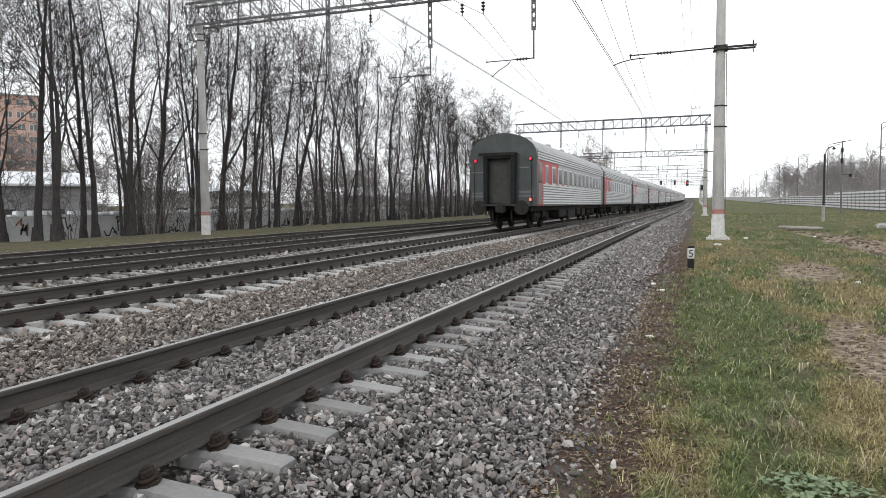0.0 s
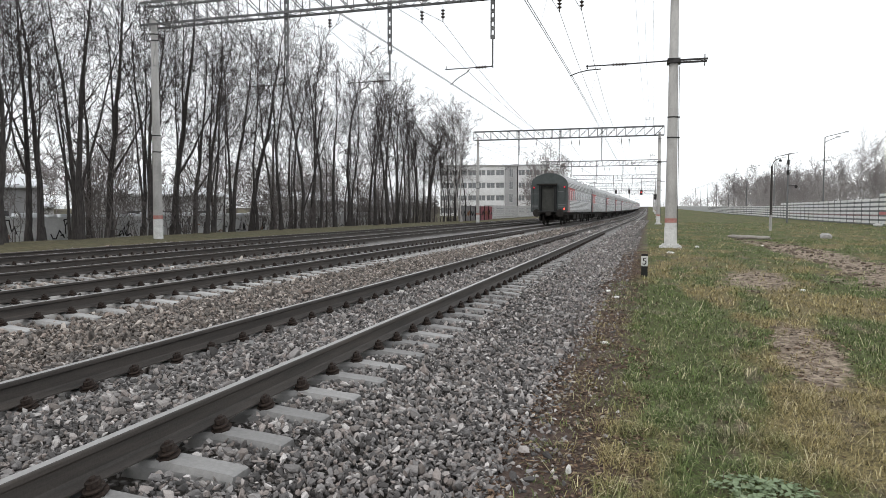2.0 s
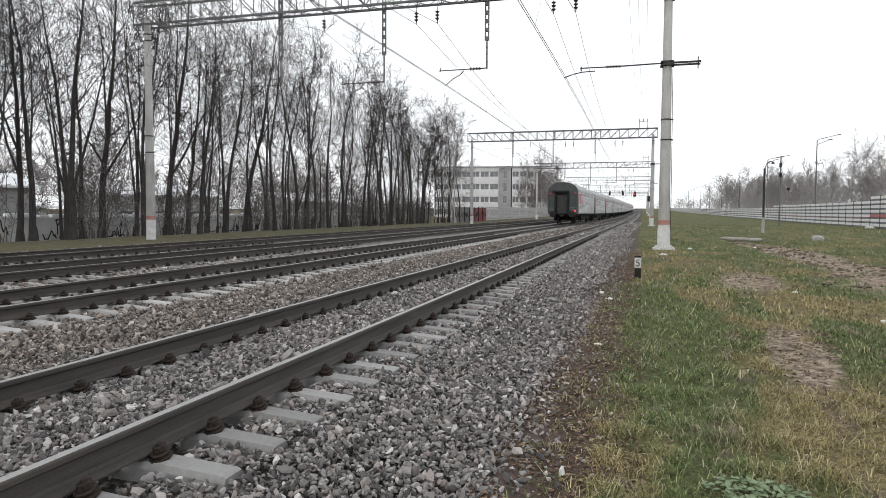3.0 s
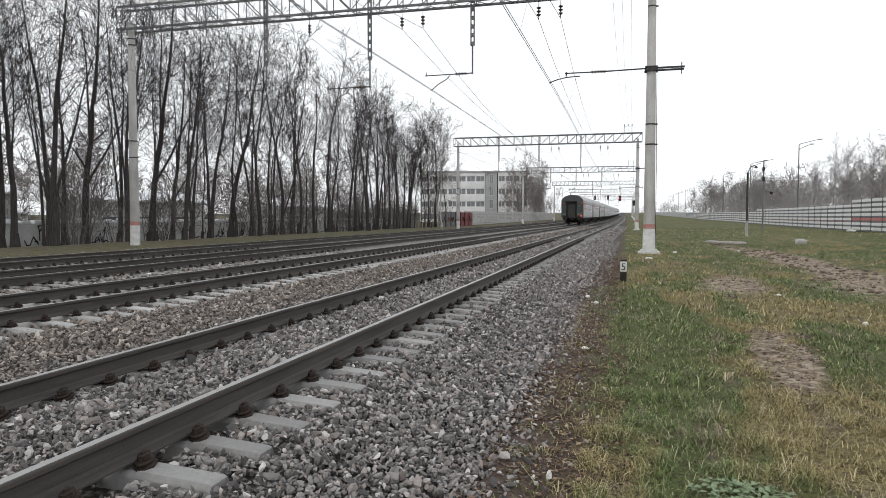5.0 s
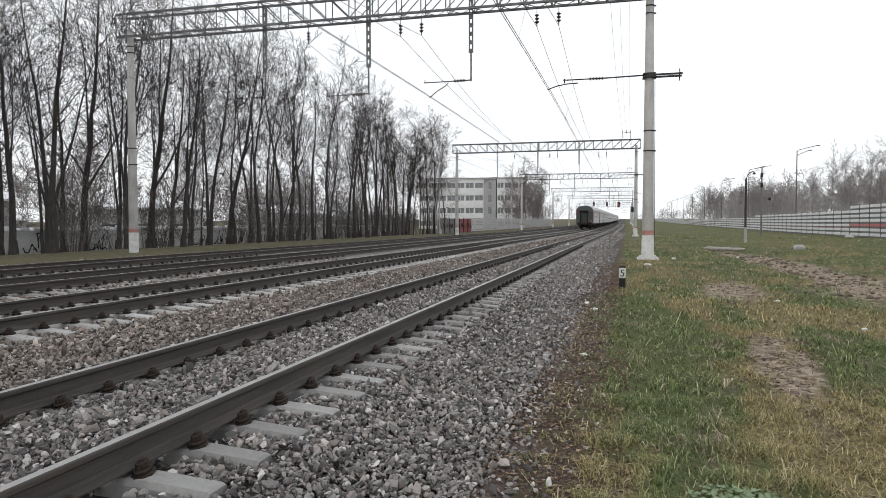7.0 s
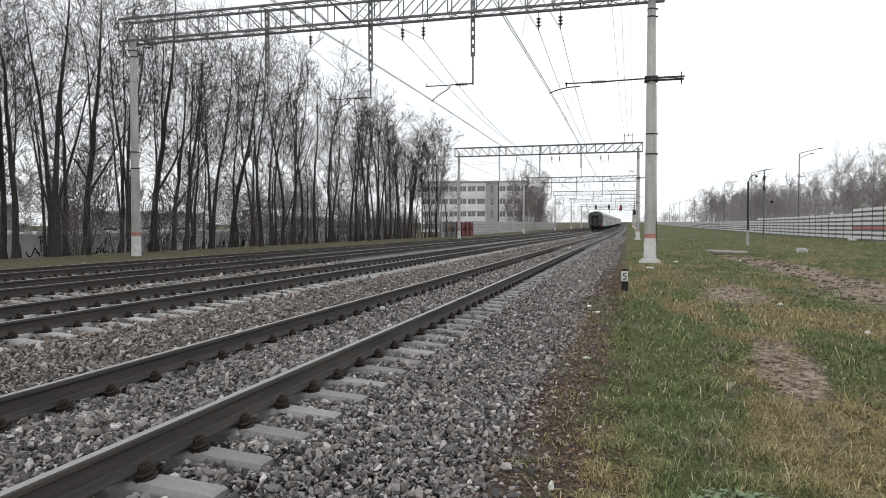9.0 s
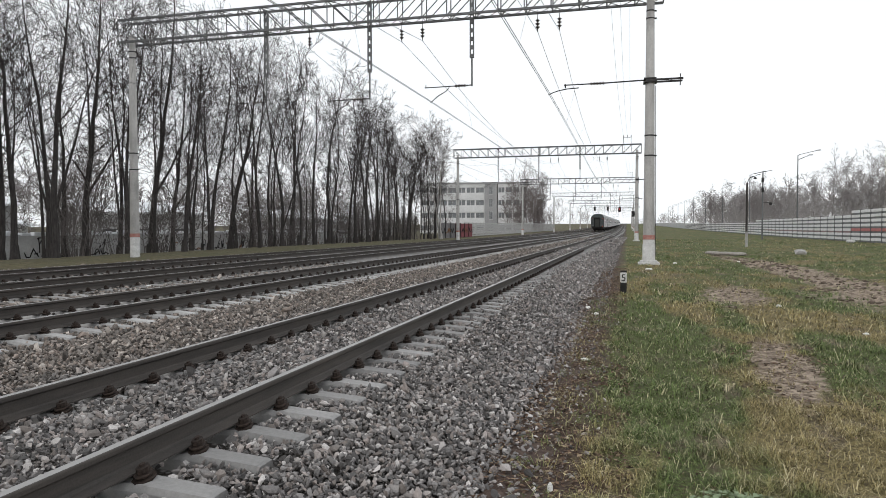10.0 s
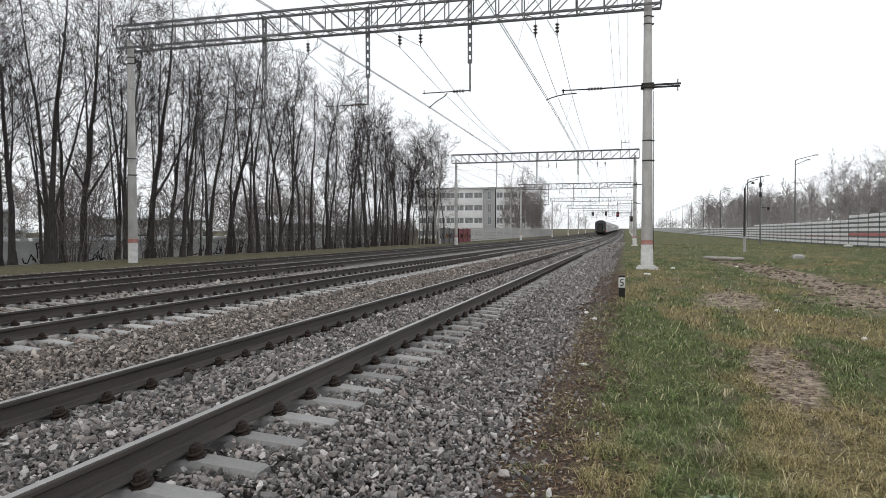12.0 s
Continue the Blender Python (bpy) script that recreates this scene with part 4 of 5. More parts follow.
def field_mast():
    x, y = 17.3, 99.0
    t = thing("utility_mast", "slim grey utility mast with cross bar and loudspeaker", "utility mast", m=pose(x, y, ground_z(x, y)))
    bm = bmesh.new()
    lathe(bm, [(0.12, -0.3), (0.10, 4), (0.08, 9.0)], n=10)
    part("pole", bm, BARRIER_GREY, t)
    for z in (6.3, 7.6):
        bm = bmesh.new()
        box(bm, -0.15, 0.15, -0.15, 0.15, z, z + 0.6, 0.03)
        part("signal_box", bm, DARKSTEEL, t)
    bm = bmesh.new()
    rod(bm, (-1.0, 0, 8.75), (1.1, 0, 9.15), 0.03, n=6)
    part("cross_bar", bm, DARKSTEEL, t)
    bm = bmesh.new()
    rod(bm, (0, 0, 4.9), (1.0, 0, 4.9), 0.03, n=6)
    rod(bm, (0.95, -0.15, 4.75), (0.95, 0.25, 4.75), 0.2, 0.08, 10)
    part("loudspeaker", bm, DARKSTEEL, t)


field_mast()

# ---- left-hand walls, sheds and buildings ----
WALL_GREY = simple("dirty_concrete_wall", (0.44, 0.44, 0.445), (0.60, 0.60, 0.60), 0.8, 0.9, 0, 20, 0.4)
PANEL_PALE = simple("pale_concrete_panel", (0.42, 0.415, 0.41), (0.56, 0.555, 0.55), 0.9, 0.9)
PANEL_RED = simple("dull_red_sheet", (0.19, 0.055, 0.065), (0.29, 0.10, 0.11), 1.5, 0.8)
SHEET_GREY = simple("dirty_grey_sheet", (0.13, 0.125, 0.125), (0.24, 0.23, 0.23), 1.5, 0.8)
INK = simple("graffiti_black", (0.02, 0.02, 0.022), (0.045, 0.04, 0.04), 3, 0.8)
INK_PALE = simple("graffiti_pale", (0.5, 0.5, 0.52), (0.66, 0.66, 0.68), 3, 0.8)
INK_RUST = simple("graffiti_ochre", (0.17, 0.08, 0.04), (0.26, 0.13, 0.07), 3, 0.8)
SNOW = simple("thin_snow_roof", (0.66, 0.68, 0.71), (0.82, 0.84, 0.86), 0.9, 0.9)
PLASTER = simple("white_render_facade", (0.60, 0.605, 0.61), (0.74, 0.745, 0.75), 0.4, 0.9)
GREYWALL = simple("grey_facade", (0.30, 0.30, 0.305), (0.40, 0.40, 0.405), 0.4, 0.9)
BRICKRED = simple("orange_brick_facade", (0.50, 0.32, 0.26), (0.60, 0.42, 0.35), 0.4, 0.9)
# Lighter copy of the window glass, haze over distant panes in its colour.
FARGLASS = simple("haze_paled_window_glass", (0.13, 0.14, 0.15), (0.23, 0.24, 0.25), 0.5, 0.2, 0, spec=0.6, relief=0.02)
WINDOW = simple("dark_window_glass", (0.05, 0.055, 0.06), (0.10, 0.105, 0.11), 0.5, 0.15, 0, spec=0.6, relief=0.02)


def build_graffiti_wall():
    t = thing("graffiti_wall", "dirty grey concrete wall with black graffiti scrawls", "wall")
    rng = random.Random(3)
    x = -36.0
    y = 14.0
    while y < 99:
        bm = bmesh.new()
        box(bm, x - 0.12, x + 0.12, y + 0.03, y + 3.97, -1.0, 0.80, 0.02)
        p = part("panel", bm, WALL_GREY, t)
        bm = bmesh.new()
        box(bm, x - 0.16, x + 0.16, y - 0.10, y + 0.10, -1.0, 0.86, 0.02)
        part("post", bm, WALL_GREY, t)
        bm = bmesh.new()
        q = y + 0.12
        while q < y + 3.6:
            ln = rng.uniform(0.35, 1.1)
            box(bm, x - 0.25, x + rng.uniform(0.16, 0.24), q, min(q + ln, y + 3.88), 0.795, 0.80 + rng.uniform(0.08, 0.34), 0.04)
            q += ln + (rng.uniform(0.1, 0.5) if rng.random() < 0.4 else 0.0)
        part("snow_cap", bm, SNOW, p, "thin white snow along the top")
        for k in range(rng.randint(4, 7)):
            bm = bmesh.new()
            yy, z = y + rng.uniform(0.2, 3.0), rng.uniform(-0.4, 0.3)
            pts = []
            for s in range(7):
                yy += rng.uniform(-0.28, 0.40)
                z = min(0.65, max(-0.55, z + rng.uniform(-0.6, 0.6)))
                pts.append((x + 0.135, min(y + 3.8, yy), z))
            for a, b in zip(pts, pts[1:]):
                d = Vector(b) - Vector(a)
                m = Matrix.Translation((Vector(a) + Vector(b)) / 2) @ Matrix.Rotation(math.atan2(d.z, d.y), 4, "X")
                box(bm, -0.006, 0.006, -d.length / 2 - 0.03, d.length / 2 + 0.03, -0.04, 0.04, m=m)
            part("scrawl", bm, rng.choice((INK, INK, INK, INK_PALE, INK_RUST)), p)
        y += 4.0


build_graffiti_wall()


def build_trackside_fence():
    t = thing("red_sheet_fence", "dull red sheet fence with dark scrawls beside the line", "fence")
    y = 93.0
    for k in range(7):
        bm = bmesh.new()
        n = 10
        for j in range(n):
            a = y + 3.0 * j / n
            box(bm, -25.3 - 0.02 * (j % 2), -25.24 - 0.02 * (j % 2), a, a + 3.0 / n, -0.4, 2.0)
        sheet = part("sheet", bm, PANEL_RED if k > 2 else SHEET_GREY, t)
        bm = bmesh.new()
        box(bm, -25.22, -25.14, y - 0.05, y + 0.05, -0.4, 2.1)
        part("post", bm, DARKSTEEL, t)
        bm = bmesh.new()
        pts = [(-25.225, y + 0.3 + 0.42 * q, 0.5 + 0.55 * abs(math.sin(2.1 * q + k)) * (1.6 if q % 2 else 0.4)) for q in range(7)]
        chain(bm, pts, 0.05, 4)
        part("scrawl", bm, (INK, INK_RUST)[k % 2], sheet)
        y += 3.0
    t = thing("concrete_panel_fence", "pale ribbed concrete panel fence beside the line", "fence")
    bm = bmesh.new()
    box(bm, -0.06, 0.06, 0.02, 2.98, 0.0, 0.25, 0.03)
    me = bpy.data.meshes.new("fence_plank")
    bm.to_mesh(me)
    bm.free()
    me.materials.append(PANEL_PALE)
    bm = bmesh.new()
    box(bm, -0.05, 0.05, -0.11, 0.11, -0.6, 2.24, 0.01)
    me2 = bpy.data.meshes.new("fence_post")
    bm.to_mesh(me2)
    bm.free()
    me2.materials.append(PANEL_PALE)
    for k in range(44):
        y = 111.2 + 3.0 * k
        x = -26.6 + bend(y)
        shared("post", me2, t, pose(x, y, rise(y)))
        for r in range(8):
            shared("plank", me, t, pose(x, y, rise(y) - 0.15 + 0.30 * r))


build_trackside_fence()


def block(name, label, cat, m, w, d, h, wall, storeys, cols, win_w, win_h, roof, strip=False):
    """A building: thick walls, windows set in frames, parapet roof. Front faces -y."""
    t = thing(name, label, cat, m=m)
    bm = bmesh.new()
    sh = h / storeys
    cw = w / cols
    # front wall with real openings: bands and piers
    for s in range(storeys + 1):
        z0 = 0 if s == 0 else s * sh - (sh - win_h) / 2
        z1 = (sh - win_h) / 2 if s == 0 else (h if s == storeys else s * sh + (sh - win_h) / 2)
        box(bm, 0, w, 0, 0.4, z0, z1)
    for s in range(storeys):
        z0 = s * sh + (sh - win_h) / 2
        for c in range(cols + 1):
            a = max(0, c * cw - (cw - win_w) / 2)
            b = min(w, c * cw + (cw - win_w) / 2)
            box(bm, a, b, 0.003, 0.397, z0, z0 + win_h)
    box(bm, 0.0, 0.4, 0.4, d, 0, h)
    box(bm, w - 0.4, w, 0.4, d, 0, h)
    box(bm, 0.4, w - 0.4, d - 0.4, d, 0, h)
    part("wall", bm, wall, t)
    bm = bmesh.new()
    box(bm, -0.3, w + 0.3, -0.3, d + 0.3, h, h + 0.45, 0.05)
    part("roof", bm, roof, t)
    bm = bmesh.new()
    box(bm, 0, win_w, 0.2, 0.24, 0, win_h)
    pane = bpy.data.meshes.new("pane")
    bm.to_mesh(pane)
    bm.free()
    pane.materials.append(FARGLASS)
    bm = bmesh.new()
    for a, b in ((0, 0.09), (win_w / 2 - 0.05, win_w / 2 + 0.05), (win_w - 0.09, win_w)):
        box(bm, a, b, 0.12, 0.2, 0, win_h)
    box(bm, 0, win_w, 0.12, 0.2, 0, 0.09)
    box(bm, 0, win_w, 0.12, 0.2, win_h - 0.09, win_h)
    fr = bpy.data.meshes.new("window_frame")
    bm.to_mesh(fr)
    bm.free()
    fr.materials.append(PLASTER)
    for s in range(storeys):
        for c in range(cols):
            o = shared("window", pane, t, pose(c * cw + (cw - win_w) / 2, 0, s * sh + (sh - win_h) / 2))
            shared("frame", fr, o)
    return t


block("office_building", "white four-storey office block with ribbon windows", "building", pose(-62, 205, -0.5, 0, 0, 8), 20, 14, 15.4, PLASTER, 4, 7, 2.55, 1.7, GREYWALL)
block("stair_tower", "grey stair tower between two office wings", "building", pose(-42.0, 207.5, -0.5, 0, 0, 8), 3.6, 10, 15.3, GREYWALL, 4, 1, 1.2, 2.6, GREYWALL)
block("office_wing", "white office wing with ribbon windows and dark roof", "building", pose(-38.2, 208.3, -0.5, 0, 0, 8), 9, 12, 15.4, PLASTER, 4, 4, 1.9, 1.7, GREYWALL)
block("apartment_tower", "orange brick apartment tower far behind the wood", "building", pose(-165.6, 115, -1, 0, 0, 51.5), 18, 16, 30, BRICKRED, 10, 7, 1.7, 1.6, GREYWALL)


def shed(x, y, w, d, h, turn, wall):
    t = thing("garage_shed", "low grey shed with a thin layer of snow on its roof", "shed", "sheds behind the wood", pose(x, y, -0.8, 0, 0, turn))
    bm = bmesh.new()
    box(bm, 0, w, 0, d, 0, h)
    part("wall", bm, wall, t)
    bm = bmesh.new()
    vs = [bm.verts.new(p) for p in ((-0.4, -0.4, h), (w + 0.4, -0.4, h), (w + 0.4, d + 0.4, h + 1.3), (-0.4, d + 0.4, h + 1.3))]
    lo = [bm.verts.new(v.co - Vector((0, 0, 0.18))) for v in vs]
    bm.faces.new(vs)
    bm.faces.new(lo[::-1])
    for k in range(4):
        bm.faces.new((vs[k], lo[k], lo[(k + 1) % 4], vs[(k + 1) % 4]))
    part("roof", bm, SNOW, t)
    for k in range(max(1, int(w / 3.5))):
        bm = bmesh.new()
        box(bm, 0.8 + 3.4 * k, 2.4 + 3.4 * k, -0.05, 0.02, 0.9, 2.0)
        part("window", bm, WINDOW, t)


_rng = random.Random(9)
for _k in range(11):
    shed(-46 - 7 * (_k % 3) - _rng.uniform(0, 5), 24 + 10.5 * _k, _rng.uniform(9, 14), 7, _rng.uniform(2.4, 4.2), 70 + _rng.uniform(-12, 12), (WALL_GREY, GREYWALL, PLASTER)[_k % 3])

# ---- small things by the line ----
def picket_post():
    x, y = -0.07, 17.3
    t = thing("distance_post", "small black and white distance post bearing a number", "marker post", m=pose(x, y, ground_z(x, y), 0, 0, 0))
    bm = bmesh.new()
    box(bm, -0.075, 0.075, -0.06, 0.06, -0.2, 0.27, 0.01)
    part("base", bm, PAD, t, "black painted base")
    bm = bmesh.new()
    box(bm, -0.078, 0.078, -0.063, 0.063, 0.27, 0.52, 0.012)
    p = part("head", bm, WHITEWASH, t, "white painted head with a black cap and figure 5")
    bm = bmesh.new()
    box(bm, -0.08, 0.08, -0.065, 0.065, 0.52, 0.56, 0.01)
    part("cap", bm, PAD, p)
    cu = bpy.data.curves.new("figure", "FONT")
    cu.body, cu.size, cu.align_x, cu.extrude = "5", 0.24, "CENTER", 0.003
    tmp = bpy.data.objects.new("figure", cu)
    scene.collection.objects.link(tmp)
    me = bpy.data.meshes.new_from_object(tmp.evaluated_get(bpy.context.evaluated_depsgraph_get()))
    bpy.data.objects.remove(tmp)
    me.materials.clear()
    me.materials.append(PAD)
    shared("figure", me, p, pose(0, -0.066, 0.31, 90, 0, 0))


picket_post()


def litter(name, label, x, y, size, seed, mat, flat=0.4):
    bm = bmesh.new()
    bmesh.ops.create_icosphere(bm, subdivisions=2, radius=1)
    for v in bm.verts:
        k = 1 + 0.35 * noise.noise(v.co * 1.8 + Vector((seed, 0, 0)))
        v.co = Vector((v.co.x * size[0], v.co.y * size[1], v.co.z * size[2])) * k
    ob = part(name, bm, mat)
    ob.location = (x, y, ground_z(x, y) + size[2] * flat)
    ob.rotation_euler = (0, 0, seed * 1.3)
    tagged(ob, label, "litter" if "paper" in name else "stone", name + "s")


PAPER = simple("white_paper", (0.66, 0.66, 0.64), (0.82, 0.82, 0.8), 20, 0.8)
for _k, (_x, _y, _s) in enumerate(((-0.47, 4.45, (0.018, 0.018, 0.045)), (-0.51, 9.0, (0.07, 0.04, 0.02)), (-0.55, 13.4, (0.06, 0.04, 0.03)),
                                   (-0.75, 14.2, (0.05, 0.05, 0.03)), (0.75, 25.0, (0.13, 0.08, 0.04)), (1.9, 29.5, (0.12, 0.08, 0.05)), (3.0, 15.3, (0.05, 0.04, 0.03)),
                                   (4.8, 33.0, (0.12, 0.08, 0.05)), (-11.85, 15.1, (0.16, 0.1, 0.03)), (3.6, 12.0, (0.05, 0.04, 0.03)))):
    litter("scrap_paper", "crumpled scrap of white paper on the ground", _x, _y, _s, _k + 1, PAPER)
litter("boulder", "pale grey boulder lying in the grass", 9.2, 41.5, (0.38, 0.25, 0.17), 21, CONCRETE, 0.5)
litter("boulder", "pale grey boulder lying in the grass", 22.7, 81, (0.5, 0.3, 0.2), 22, WHITEWASH, 0.5)


def old_log():
    a, b = Vector((4.3, 41.6, 0)), Vector((6.2, 39.9, 0))
    z = max(ground_z(*a.lerp(b, k / 6).xy) for k in range(7)) + 0.10
    pts = [a.lerp(b, k / 8) + Vector((0, 0, z - 0.02 * k / 8 + 0.012 * math.sin(k * 1.7))) for k in range(9)]
    st = Sticks()
    st.run(pts, [0.05, 0.10, 0.105, 0.10, 0.10, 0.095, 0.10, 0.12, 0.06], 10)
    ob = new("fallen_log", mesh_from("fallen_log", [tuple(p) for p in st.v], st.f, mat_bark("grey_log", (0.26, 0.24, 0.22), (0.46, 0.43, 0.40)), True))
    tagged(ob, "weathered grey log lying by the muddy ditch", "log")


old_log()


def signal(x, y, z, red):
    t = thing("railway_signal", "dark railway signal head hung from the gantry", "signal", "signals", pose(x + bend(y), y - 0.45, z))
    bm = bmesh.new()
    box(bm, -0.35, 0.35, -0.05, 0.05, -0.75, 0.75, 0.05)
    part("backboard", bm, DARKSTEEL, t)
    for k in (-0.4, 0.0, 0.4):
        bm = bmesh.new()
        rod(bm, (0, -0.05, k), (0, -0.25, k), 0.14, 0.14, 10)
        h = part("hood", bm, DARKSTEEL, t)
        if red and k == 0:
            bm = bmesh.new()
            rod(bm, (0, -0.251, k), (0, -0.262, k), 0.12, 0.12, 10)
            part("lens", bm, SIGNAL_RED, h, "lit red lens")
    bm = bmesh.new()
    rod(bm, (0, 0.08, -0.6), (0, 0.08, BEAM_LO - z + 0.1), 0.05, n=6)
    part("hanger", bm, DARKSTEEL, t)


SIGNAL_RED = glow("signal_red", (1.0, 0.03, 0.04), 3.0)
signal(-8.3, 257, 8.3, False)
signal(-12.9, 257, 8.3, False)
signal(-3.5, 200, 6.5, True)
signal(0.2, 200, 5.2, False)


# ---- turf ----
def in_dirt(x, y):
    d = ((x - 1.85 - 0.10 * (y - 9.1)) / 0.44) ** 2 + ((y - 9.1) / 2.2) ** 2
    e = ((x - 2.45 - 0.1 * (y - 17.2)) / 0.8) ** 2 + ((y - 17.2) / 2.4) ** 2
    f = ((x - 5.6 + 0.05 * (y - 29)) / 1.0) ** 2 + ((y - 29) / 14.0) ** 2
    g = ((x - 6.2 - 0.15 * (y - 18.5)) / 2.2) ** 2 + ((y - 18.5) / 3.2) ** 2
    return min(d, e, f, g) + 1.3 * noise.noise((x * 2.6, y * 1.6, 5))


def build_turf():
    rng = random.Random(77)
    vs, fs = [], []
    areas = [(-0.15, 2.6, -2.0, 3.0, 500, 0.06, 0.003), (-0.3, 2.6, 3.0, 7.0, 3300, 0.06, 0.003), (-0.2, 5.0, 7.0, 12.0, 1250, 0.058, 0.0045), (-0.1, 8, 12, 20, 420, 0.065, 0.0075), (0.0, 14, 20, 40, 150, 0.06, 0.0085),
             (-0.75, -0.1, 2.5, 16, 520, 0.06, 0.0035), (0.0, 18, 40, 62, 40, 0.06, 0.012), (1.5, 25, 62, 100, 9, 0.10, 0.022)]
    for x0, x1, y0, y1, dens, ln, wd in areas:
        for _ in range(int((x1 - x0) * (y1 - y0) * dens)):
            x, y = rng.uniform(x0, x1), rng.uniform(y0, y1)
            q = in_dirt(x, y)
            if q < 0.85 and rng.random() < 0.85:
                continue
            tuft = noise.noise((x * 3.2, y * 3.2, 1.0))
            if tuft < 0.0 and rng.random() < 0.72:
                continue
            z = ground_z(x, y)
            h = ln * rng.uniform(0.5, 1.7) * (1 + 1.3 * max(0, tuft)) * (1.9 if rng.random() < 0.03 else 1.0)
            a = rng.uniform(0, 6.283)
            lean = rng.uniform(0.6, 1.75)
            w = wd * rng.uniform(0.5, 1.05)
            dx, dy = math.cos(a), math.sin(a)
            px, py = -dy * w, dx * w
            b = len(vs)
            hx, hz = h * lean * 0.42, h * 0.5
            vs += [(x - px, y - py, z - 0.01), (x + px, y + py, z - 0.01),
                   (x + dx * hx + px * .8, y + dy * hx + py * .8, z + hz), (x + dx * hx - px * .8, y + dy * hx - py * .8, z + hz),
                   (x + dx * h * lean, y + dy * h * lean, z + h * (0.9 - 0.42 * lean))]
            fs += [(b, b + 1, b + 2), (b, b + 2, b + 3), (b + 3, b + 2, b + 4)]
    ob = new("grass", mesh_from("grass", vs, fs, TURF))
    tagged(ob, "short autumn grass, green and straw coloured", "grass", kind="stuff")


build_turf()


def leaf_litter():
    """Dead leaves and stalks in the earth strip beside the stones."""
    m, n, l, b = mat_base("dead_leaves", 0.8, 0, 0.2)
    g = n.new("ShaderNodeNewGeometry")
    c = ramp(n, l, g.outputs["Random Per Island"], [(0.0, (0.035, 0.022, 0.016)), (0.4, (0.10, 0.062, 0.042)), (0.75, (0.19, 0.125, 0.085)), (1.0, (0.36, 0.28, 0.19))])
    l.new(c, b.inputs["Base Color"])
    rng = random.Random(31)
    vs, fs = [], []
    for x0, x1, y0, y1, dens, size in ((-1.0, 0.05, 2.2, 9, 900, 0.022), (-1.0, 0.0, 9, 26, 420, 0.03), (0.1, 3.0, 3, 10, 45, 0.02), (1.2, 2.5, 6.8, 11.5, 200, 0.024)):
        for _ in range(int((x1 - x0) * (y1 - y0) * dens)):
            x, y = rng.uniform(x0, x1), rng.uniform(y0, y1)
            if noise.noise((x * 2.3, y * 1.5, 8)) < -0.15:
                continue
            z = ground_z(x, y) + rng.uniform(0.0, 0.012)
            a, s = rng.uniform(0, 6.283), size * rng.uniform(0.5, 1.5)
            ca, sa, w = math.cos(a) * s, math.sin(a) * s, rng.uniform(0.15, 0.6)
            k = len(vs)
            vs += [(x - ca, y - sa, z + 0.002), (x + sa * w, y - ca * w, z + rng.uniform(0, 0.014)), (x + ca, y + sa, z + rng.uniform(0, 0.012)),
                   (x - sa * w, y + ca * w, z + rng.uniform(0, 0.014))]
            fs += [(k, k + 1, k + 2), (k, k + 2, k + 3)]
    ob = new("leaf_litter", mesh_from("leaf_litter", vs, fs, m))
    tagged(ob, "brown dead leaves and stalks on bare earth", "leaf litter", kind="stuff")


leaf_litter()


def earth_clods():
    base = stone_variants(6, 91)
    rng = random.Random(92)
    places = []
    while len(places) < 900:
        far = rng.random() < 0.5
        x, y = (rng.uniform(3.5, 8.5), rng.uniform(15, 44)) if far else (rng.uniform(1.0, 3.4), rng.uniform(6.6, 19.8))
        if in_dirt(x, y) > 0.8:
            continue
        s = (0.055 if far else 0.020) * min(2.0, math.exp(rng.gauss(0, 0.6)))
        a = rng.uniform(0, 6.28)
        R = np.array([[math.cos(a), -math.sin(a), 0], [math.sin(a), math.cos(a), 0], [0, 0, 0.8]]) * s
        places.append((rng.randrange(6), R, (x, y, ground_z(x, y) + 0.1 * s)))
    mat = simple("clod_earth", (0.06, 0.046, 0.037), (0.20, 0.155, 0.12), 3.0, 0.95)
    ob = new("earth_clods", scatter("earth_clods", base, places, mat))
    tagged(ob, "loose brown clods of churned earth", "earth", kind="stuff")


earth_clods()


def leafy_plant():
    mat = simple("frosted_leaf", (0.12, 0.17, 0.085), (0.24, 0.30, 0.18), 30, 0.6)
    x0, y0 = 0.70, 4.45
    t = thing("leafy_weed", "low weed with many small pale green leaves", "plant", m=pose(x0, y0, ground_z(x0, y0)))
    rng = random.Random(5)
    bm = bmesh.new()
    leaf = [(0, 0, 0), (0.012, 0.012, 0.004), (0.013, 0.03, 0.003), (0, 0.045, -0.004), (-0.013, 0.03, 0.003), (-0.012, 0.012, 0.004)]
    vs = [bm.verts.new(p) for p in leaf]
    bm.faces.new(vs)
    r = bmesh.ops.extrude_face_region(bm, geom=list(bm.faces))
    for v in r["geom"]:
        if isinstance(v, bmesh.types.BMVert):
            v.co.z += 0.0015
    me = bpy.data.meshes.new("leaf")
    bm.to_mesh(me)
    bm.free()
    me.materials.append(mat)
    for k in range(230):
        a, d = rng.uniform(0, 6.28), 0.22 * math.sqrt(rng.random())
        s = rng.uniform(0.7, 1.4)
        shared("leaf", me, t, pose(d * math.cos(a) * 1.3, d * math.sin(a), 0.03 + 0.05 * rng.random() * (1.2 - d * 3), rng.uniform(-25, 25), rng.uniform(-25, 25), rng.uniform(0, 360)) @ Matrix.Scale(s, 4))


leafy_plant()

